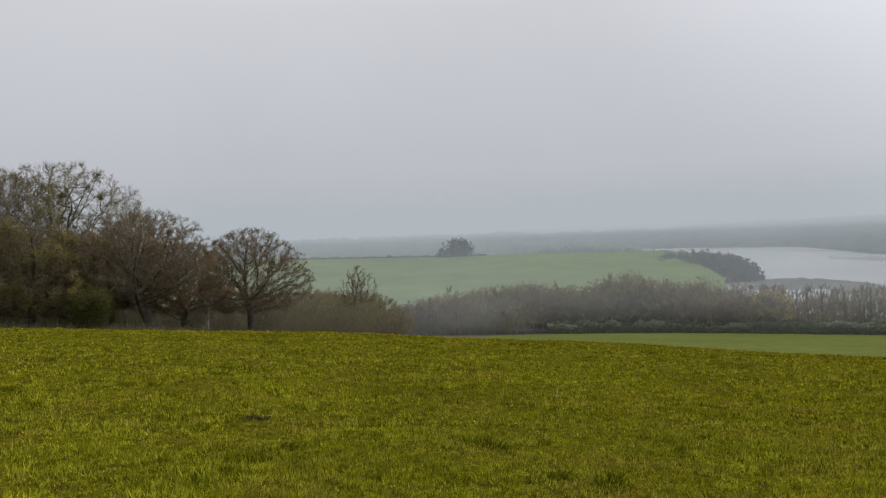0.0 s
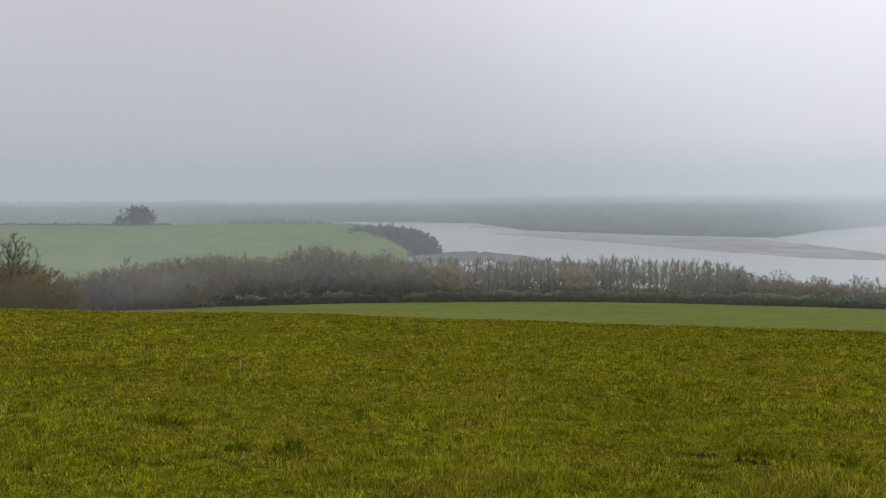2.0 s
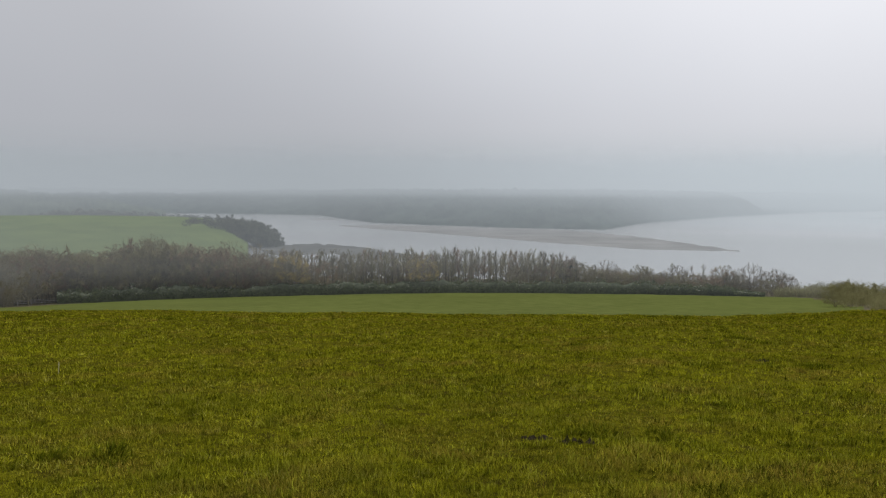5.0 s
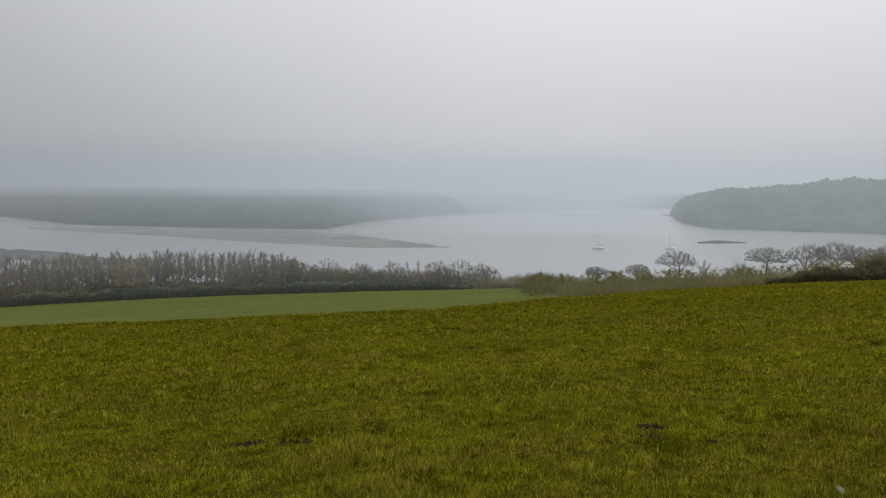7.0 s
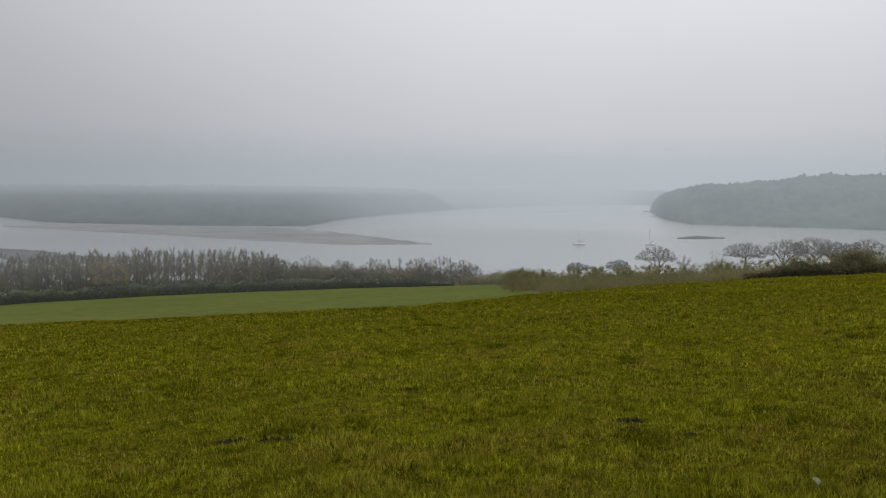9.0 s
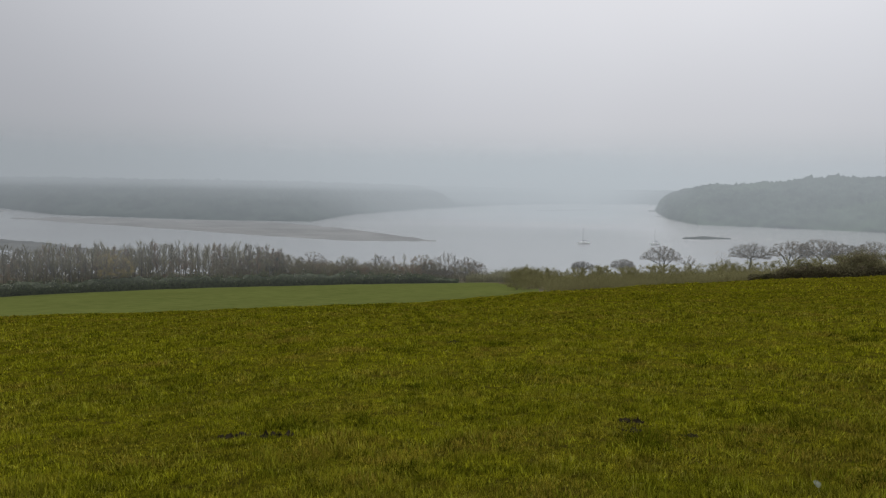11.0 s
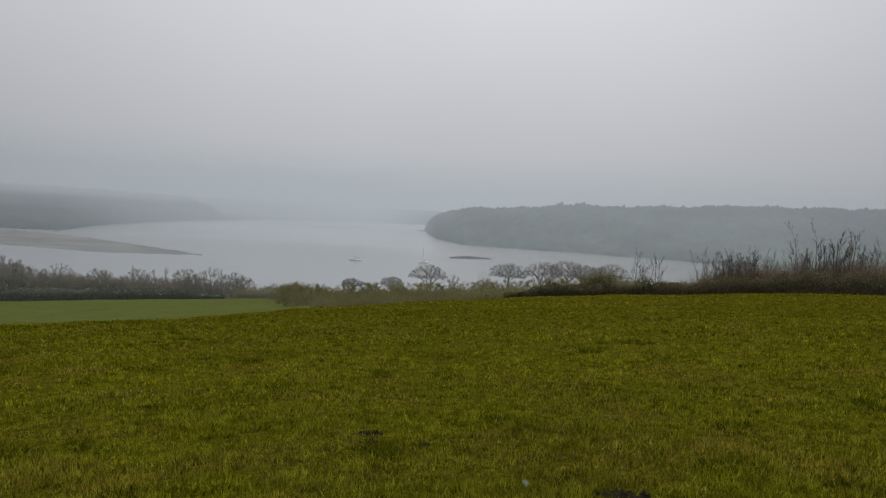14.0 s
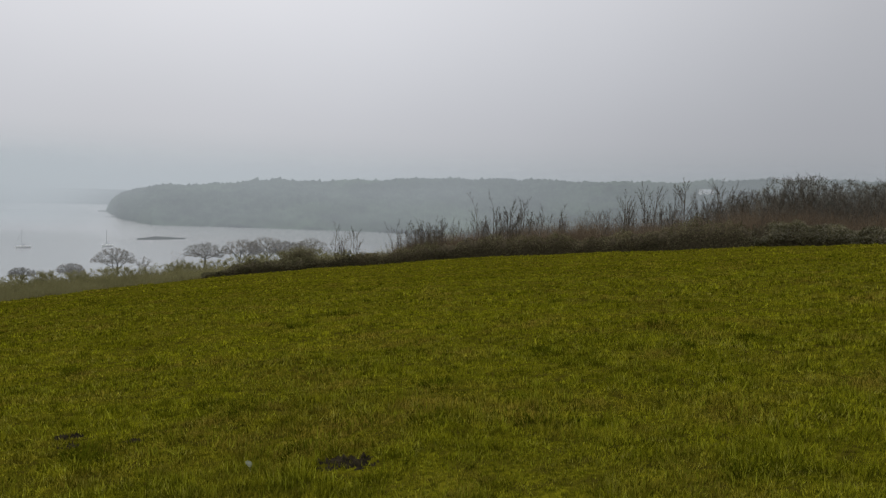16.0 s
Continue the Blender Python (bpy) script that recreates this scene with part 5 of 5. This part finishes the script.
# bare saplings: direction, distance behind the hedge line, top, stems
saplings = [sapling("elm_sapling", 240 + k, 6.0, (1, 2, 20, 3)[k], (1, 3, 9, 4)[k], SAPLING_BARK, SAPLING_BARK, (0.04, 0.2, 1.3, 0.3)[k]) for k in range(4)]
SAP = [(86.8, 5, -1.64), (88.3, 6, -1.94), (87.5, 8, -2.3), (90.6, 8, -2.9), (92.4, 5, -2.2), (93.3, 6, -0.9), (93.9, 6, -0.83), (94.6, 5, -1.2), (95.6, 6, -1.5), (96.6, 5, -1.1), (97.4, 6, -0.95), (98.0, 5, -0.7),
       (99.6, 6, 1.1), (101.6, 6, -0.9), (103.4, 7, -0.9), (105.0, 8, -0.4), (106.0, 6, -0.1), (107.9, 6, 1.45), (108.6, 6, 0.6), (109.55, 6, 2.0), (110.5, 7, 1.1),
       (111.1, 6, 1.5), (112.0, 6, 2.35), (113.5, 6, 1.9), (114.2, 6, 2.4), (114.8, 7, 2.1)]
az = 115.8
while az < 128:
    SAP.append((az, 5 + 8 * rng.random(), 1.5 + 1.1 * rng.random()))
    az += 0.6 + 0.5 * rng.random()
for az in np.arange(91.5, 128, 1.5):
    top = float(np.interp(az, BRUSH_AZ, BRUSH_EL))
    SAP.append((az + 0.2 * rng.random(), 4 + 9 * rng.random(), top + 0.1 + 0.6 * rng.random()))
for k, (az, back, el) in enumerate(SAP):
    src = saplings[2 if 98.5 < az < 101 or 93 < az < 94 else (0, 1, 3)[k % 3]]
    r = edge_r(az, back)
    tagged(src, "bare upright hedgerow sapling with thin dark stems", "sapling", "saplings along the hedge")
    s = max(foot_height(az, r, el), 1.2) / 6.0
    plant(src, *polar(az, r), k * 83.0, s)

# ---- boats at their moorings ----
HULL = material("white_gelcoat", (0.84, 0.84, 0.83), (0.88, 0.88, 0.87), 1.0, 0.35, spec=0.5)
HULL_DARK = material("dark_antifoul", (0.03, 0.035, 0.05), (0.05, 0.05, 0.06), 1.0, 0.6)
SPAR = material("alloy_spar", (0.16, 0.165, 0.17), (0.22, 0.225, 0.23), 1.0, 0.5)
COVER = material("navy_sail_cover", (0.12, 0.13, 0.16), (0.16, 0.17, 0.20), 3.0, 0.9)


def yacht():
    root = new("sailing_yacht")
    st = np.linspace(0, 1, 13)
    beam = 1.35 * np.sin(np.pi * np.clip(st * 0.86 + 0.14, 0, 1)) ** 0.65
    beam[-1] = 0.03
    sheer = 0.95 + 0.45 * (st - 0.35) ** 2
    ring = [(-1.0, 1.0), (-0.92, 0.45), (-0.55, 0.0), (0.0, -0.25), (0.55, 0.0), (0.92, 0.45), (1.0, 1.0)]
    V = [(b * u, -4.0 + 8.0 * s + 0.5 * max(v, 0) * (s > 0.9), sh * v if v > 0 else v) for s, b, sh in zip(st, beam, sheer) for u, v in ring]
    m = len(ring)
    F = [(i * m + j, (i + 1) * m + j, (i + 1) * m + j + 1, i * m + j + 1) for i in range(len(st) - 1) for j in range(m - 1)]
    F += [tuple(range(m))[::-1]]
    part("hull", mesh_of("hull", np.array(V), F, [HULL], smooth=False), root, "white hull")
    D = [(b * u * 0.98, -4.0 + 8.0 * s, sh + 0.02) for s, b, sh in zip(st, beam, sheer) for u in (-1, 1)]
    part("deck", mesh_of("deck", np.array(D), [(2 * i, 2 * i + 1, 2 * i + 3, 2 * i + 2) for i in range(len(st) - 1)], [HULL]), root)
    c = [(-0.75, -1.2), (0.75, -1.2), (0.6, 1.6), (-0.6, 1.6)]
    cv = [(x, y, 0.95) for x, y in c] + [(x * 0.8, y * 0.9, 1.5) for x, y in c]
    part("cabin", mesh_of("cabin", np.array(cv), [(4, 5, 6, 7), (0, 1, 5, 4), (1, 2, 6, 5), (2, 3, 7, 6), (3, 0, 4, 7)], [HULL]), root)
    wv = [(0.79 * s, y, z) for s in (-1, 1) for y, z in ((-0.8, 1.12), (1.0, 1.12), (0.9, 1.32), (-0.7, 1.32))]
    part("window", mesh_of("window", np.array(wv), [(0, 1, 2, 3), (7, 6, 5, 4)], [HULL_DARK]), root, "dark cabin windows")
    for nm, seg, mt in (("mast", (0, 0.7, 1.0, 0, 0.65, 10.6, 0.11, 0.09), SPAR), ("boom", (0, 0.6, 2.0, 0, -2.9, 2.1, 0.06, 0.06), SPAR),
                        ("sail_cover", (0, 0.5, 2.2, 0, -2.7, 2.25, 0.20, 0.11), COVER), ("forestay", (0, 4.3, 1.2, 0, 0.68, 10.4, 0.03, 0.03), SPAR),
                        ("backstay", (0, -3.9, 1.0, 0, 0.66, 10.5, 0.02, 0.02), SPAR)):
        v, f = tubes([seg], 8)
        part(nm, mesh_of(nm, v, f, [mt], smooth=True), root)
    v, f = tubes([(-0.6, 0.66, 6.4, 0.6, 0.66, 6.4, 0.04, 0.04)], 6)
    part("spreader", mesh_of("spreader", v, f, [SPAR]), root)
    return tagged(root, "white moored sailing yacht with bare mast", "boat", "yachts at their moorings")


boat = yacht()
x, y = polar(66.1, 521)
boat.matrix_basis = pose(x, y, SEA, 0, 0, 40)
x, y = polar(71.15, 535)
copy_thing(boat, pose(x, y, SEA, 0, 0, 62))

# ---- house on the headland ----
LIME = material("limewashed_wall", (0.78, 0.79, 0.78), (0.88, 0.88, 0.88), 0.5, 0.9)
SLATE = material("grey_slate", (0.42, 0.44, 0.45), (0.5, 0.52, 0.53), 0.8, 0.9)
PANE = material("dark_window", (0.10, 0.11, 0.12), (0.14, 0.15, 0.16), 1.0, 0.3)


def house(w, d, h, ridge):
    root = new("house")
    a, b = w / 2, d / 2
    V = [(-a, -b, -7), (a, -b, -7), (a, b, -7), (-a, b, -7), (-a, -b, h), (a, -b, h), (a, b, h), (-a, b, h), (-a, 0, h + ridge), (a, 0, h + ridge)]
    part("wall", mesh_of("wall", np.array(V), [(0, 1, 5, 4), (2, 3, 7, 6), (1, 2, 6, 9, 5), (3, 0, 4, 8, 7)], [LIME]), root)
    o = 0.3
    R = [(-a - o, -b - o, h - 0.2), (a + o, -b - o, h - 0.2), (a + o, 0, h + ridge + 0.1), (-a - o, 0, h + ridge + 0.1), (a + o, b + o, h - 0.2), (-a - o, b + o, h - 0.2)]
    part("roof", mesh_of("roof", np.array(R), [(0, 1, 2, 3), (3, 2, 4, 5)], [SLATE]), root)
    for i in range(3):
        cx = -a + w * (i + 0.5) / 3
        part("window", mesh_of("window", np.array([(cx - 0.4, -b - 0.03, 1.2), (cx + 0.4, -b - 0.03, 1.2), (cx + 0.4, -b - 0.03, 2.3), (cx - 0.4, -b - 0.03, 2.3)]), [(0, 1, 2, 3)], [PANE]), root)
    return root


bpy.context.view_layer.update()
head = bpy.data.objects["backdrop_headland"]
for az, el, w in ((113.3, 1.30, 15.0),):
    hit, at, _, _ = head.ray_cast(Vector((0, 0, EYE)), heading(az, el))
    if hit:
        h = tagged(house(w, 7.0, 3.0, 2.0), "small white house among trees on the far headland", "house", "")
        h.matrix_basis = pose(at.x, at.y, at.z - 2.0, 0, 0, -az + 12)
# ---- the pasture close by: turf, tufts, mud ----


# trodden bare spots: place, width, depth, turn
MUD_SPOTS = ((-2.62, 10.46, 0.42, 0.4, 10), (5.03, 5.54, 0.5, 0.28, -45), (5.21, 5.2, 0.44, 0.38, -45), (7.48, 2.64, 0.28, 0.2, -70), (6.96, 2.42, 0.18, 0.15, -70),
             (7.1, 1.93, 0.2, 0.16, -75), (5.76, 0.02, 0.62, 0.42, -90), (13.1, 8.4, 0.4, 0.5, -60))


def patchiness(x, y):
    return 0.5 + 0.26 * rough_noise(x, y, 1.3, 31) + 0.34 * rough_noise(x, y, 5.5, 32)


def build_grass(name, label, seed, bands, mat):
    g = np.random.default_rng(seed)
    verts = []
    for r0, r1, density, length, width in bands:
        area = 168 / 360 * math.pi * (r1 ** 2 - r0 ** 2)
        n = int(area * density)
        az, r = np.radians(g.uniform(-37, 131, n)), np.sqrt(g.uniform(r0 ** 2, r1 ** 2, n))
        per = 9
        az, r = np.repeat(az[: n // per], per), np.repeat(r[: n // per], per)
        n = len(az)
        spread = length * 0.55
        ox, oy = g.normal(size=n) * spread, g.normal(size=n) * spread
        x, y = r * np.sin(az) + ox, r * np.cos(az) + oy
        lush = np.clip(patchiness(x, y), 0.2, 1.5)
        ok = (g.random(n) < 0.35 + 0.75 * lush) & (r < np.interp(np.degrees(az), [-40, 0, 60, 75, 84, 89, 95, 100, 108, 118, 140], [80, 60, 50, 59, 70, 72, 76, 71, 63, 56, 53]))
        for mx, my, wide, deep, _ in MUD_SPOTS:
            ok &= (np.hypot(x - mx, y - my) > 0.5 * math.sqrt(wide * deep) * (1 + 0.5 * rough_noise(x, y, 14.0, 33))) | (g.random(n) < 0.12)
        x, y, lush = x[ok], y[ok], lush[ok]
        m = len(x)
        h = length * g.uniform(0.4, 1.3, m) * (0.42 + 1.1 * np.clip(lush, 0, 1.4))
        w = width * g.uniform(0.6, 1.3, m)
        a, t = g.uniform(0, 6.28, m), g.uniform(0.05, 0.95, m)
        b = np.arctan2(oy[ok], ox[ok]) + g.normal(size=m) * 0.7
        z = heights(x, y) - 0.006
        p = np.stack([x, y, z], 1)
        side = np.stack([np.cos(a), np.sin(a), 0 * a], 1) * w[:, None]
        tip = p + np.stack([np.cos(b) * np.sin(t), np.sin(b) * np.sin(t), np.cos(t)], 1) * h[:, None]
        verts.append(np.stack([p - side, p + side, tip], 1).reshape(-1, 3))
    V = np.concatenate(verts)
    me = mesh_of(name, V, np.arange(len(V)).reshape(-1, 3), [mat])
    tagged(new(name, me), label, "grass", kind="stuff")


build_grass("grass", "short grazed olive-green pasture grass", 5, ((2.6, 6.5, 7600, 0.046, 0.0031), (6.5, 10.0, 4000, 0.046, 0.0042), (10.0, 18.0, 1250, 0.052, 0.0075), (18.0, 42.0, 270, 0.062, 0.014), (42.0, 78.0, 30, 0.08, 0.035)), BLADE)
build_grass("dry_grass", "scattered pale dry blades among the pasture grass", 6, ((2.6, 6.0, 900, 0.050, 0.0030), (6.0, 12.0, 330, 0.052, 0.0045), (12.0, 30.0, 40, 0.060, 0.0085)), STRAW)
build_grass("dark_grass", "scattered darker blades among the pasture grass", 7, ((2.6, 6.0, 1700, 0.046, 0.0040), (6.0, 12.0, 560, 0.050, 0.0060), (12.0, 40.0, 60, 0.06, 0.012)), LUSH)
build_grass("long_grass", "scattered longer pale green blades above the grazed turf", 8, ((2.6, 6.5, 560, 0.075, 0.0042), (6.5, 12.0, 180, 0.080, 0.0062), (12.0, 30.0, 30, 0.085, 0.0105)), LONG)


def tuft(seed, radius, tall, blades):
    g = np.random.default_rng(seed)
    d, a = radius * np.sqrt(g.random(blades)), g.uniform(0, 6.28, blades)
    p = np.stack([d * np.cos(a) * 1.5, d * np.sin(a) * 0.8, np.full(blades, -0.02)], 1)
    out = np.stack([np.cos(a), np.sin(a), 0 * a], 1)
    h = tall * g.uniform(0.4, 1.1, blades) * (1 - 0.5 * d / radius)
    s = g.uniform(0, 6.28, blades)
    side = np.stack([np.cos(s), np.sin(s), 0 * s], 1) * g.uniform(0.003, 0.007, blades)[:, None]
    mid = p + out * (h * 0.2)[:, None] + np.stack([0 * h, 0 * h, h * 0.6], 1) + g.normal(size=p.shape) * 0.012
    tip = mid + out * (h * 0.35)[:, None] + np.stack([0 * h, 0 * h, h * 0.35], 1) + g.normal(size=p.shape) * 0.02
    V = np.stack([p - side, p + side, mid + side * 0.8, mid - side * 0.8, tip], 1).reshape(-1, 3)
    k = np.arange(blades)[:, None] * 5
    F = [tuple(q) for q in np.concatenate([k + [0, 1, 2], k + [0, 2, 3], k + [3, 2, 4]])]
    root = new("grass_tuft", mesh_of("grass_tuft", V, np.array(F), [LUSH]))
    return tagged(root, "dark lush tuft of longer grass in the grazed turf", "grass tuft", "tufts in the pasture")


tufts = [tuft(300 + k, 0.10 + 0.05 * k, 0.10 + 0.015 * k, 110 + 50 * k) for k in range(4)]
g = np.random.default_rng(12)
spots = [(-5.59, 19.44), (-2.0, 7.6), (0.91, 7.0), (0.35, 9.0), (-1.1, 10.9), (1.3, 6.6), (1.4, 6.9), (5.65, 5.32), (5.45, 5.5), (5.5, 5.1), (6.17, 4.9), (12.95, 7.42), (13.2, 7.6), (13.1, 8.4), (17.9, 12.25),
         (4.9, 3.27), (4.75, 3.15), (6.45, 2.0), (6.5, 2.15), (12.15, 3.27), (15.95, 1.54), (15.7, 1.7), (16.2, 1.35), (18.6, 0.5), (18.3, 0.55), (18.45, 0.8), (6.2, 0.38), (7.9, 1.08), (8.1, 1.1), (8.42, 2.0),
         (8.6, 1.5), (8.5, -0.86), (7.66, -2.07), (11.68, -3.49), (10.1, -2.5), (11.96, -4.63), (9.5, -4.06), (6.8, -0.68), (6.5, -1.65), (18.7, -4.6), (38.57, -9.37)]
fixed = len(spots)
while len(spots) < 220:
    az, r = math.radians(g.uniform(-32, 126)), math.sqrt(g.uniform(4.0 ** 2, 34.0 ** 2))
    x, y = r * math.sin(az), r * math.cos(az)
    if float(patchiness(np.array([x]), np.array([y]))[0]) > 0.35 and g.random() < 0.35 + 0.65 * min(1, 9 / r):
        spots.append((x, y))
for k, (x, y) in enumerate(spots):
    t = tufts[k % 4]
    r = math.hypot(x, y)
    plant(t, x, y, g.uniform(0, 360), (g.uniform(0.8, 1.2) if k < fixed else g.uniform(0.45, 0.95)) * (1 + 0.012 * r), g.uniform(0.5, 0.9))


def mud_patch(seed, wide, deep):
    """Poached ground: a ragged, lumpy skin of wet soil that dips under the turf at its rim."""
    n, m = 40, 22
    u, v = np.meshgrid(np.linspace(-1, 1, n), np.linspace(-1, 1, m))
    x, y = u * wide / 2, v * deep / 2
    lump = rough_noise(x * 40, y * 40, 1.0, seed) * 0.6 + rough_noise(x * 110, y * 110, 1.0, seed + 1) * 0.4
    z = 0.012 + 0.034 * lump - 0.070 * (u ** 2 + v ** 2) ** 1.2 - 0.015 * rough_noise(x * 14, y * 14, 1.0, seed + 2)
    i, j = np.meshgrid(np.arange(n - 1), np.arange(m - 1))
    F = np.stack([j * n + i, j * n + i + 1, (j + 1) * n + i + 1, (j + 1) * n + i], -1).reshape(-1, 4)
    root = new("mud_patch", mesh_of("mud_patch", np.stack([x, y, z], -1).reshape(-1, 3), F, [MUD], smooth=True))
    return tagged(root, "bare patch of dark wet mud trodden into the turf", "mud patch", "mud patches in the pasture")


for k, (x, y, wide, deep, turn) in enumerate(MUD_SPOTS):
    m = mud_patch(400 + k, wide * 1.3, deep * 1.2)
    m.matrix_basis = pose(x, y, height_at(x, y) - 0.004, math.degrees(math.atan(SLOPE_Y)), -math.degrees(math.atan(SLOPE_X)), 0) @ pose(0, 0, 0, 0, 0, turn)

PALE = material("pale_dock_leaf", (0.11, 0.12, 0.08), (0.17, 0.18, 0.13), 20.0, 0.9)
STICK = material("pale_dry_stalk", (0.34, 0.31, 0.20), (0.45, 0.42, 0.3), 20.0, 0.9)


def dock_leaf():
    root = new("dock_leaf")
    n = 7
    V, F = [], []
    for i in range(n):
        t = i / (n - 1)
        w = 0.05 * math.sin(math.pi * (0.1 + 0.85 * t))
        V += [(-w, 0.16 * t, 0.02 + 0.012 * math.sin(3 * t)), (0, 0.16 * t, 0.01 + 0.012 * math.sin(3 * t)), (w, 0.16 * t, 0.025 + 0.012 * math.sin(3 * t))]
    for i in range(n - 1):
        F += [(3 * i, 3 * i + 1, 3 * i + 4, 3 * i + 3), (3 * i + 1, 3 * i + 2, 3 * i + 5, 3 * i + 4)]
    part("blade", mesh_of("blade", np.array(V), F, [PALE], smooth=True), root)
    v, f = tubes([(0, -0.05, -0.01, 0, 0.01, 0.015, 0.004, 0.004)], 5)
    part("stalk", mesh_of("stalk", v, f, [PALE]), root)
    return tagged(root, "pale grey-green dock leaf lying in the turf", "leaf")


leaf = dock_leaf()
leaf.matrix_basis = pose(5.82, 0.71, height_at(5.82, 0.71) + 0.03, 18, 10, -60) @ Matrix.Scale(0.5, 4)
v, f = tubes([(0, 0, -0.03, 0.01, 0, 0.14, 0.006, 0.005), (0.01, 0, 0.14, 0.012, 0, 0.20, 0.009, 0.004)], 6)
stalk = new("dry_stalk")
part("stem", mesh_of("stem", v, f, [STICK]), stalk)
tagged(stalk, "single pale dry stalk standing in the turf", "stalk")
stalk.matrix_basis = pose(1.9, 13.5, height_at(1.9, 13.5))
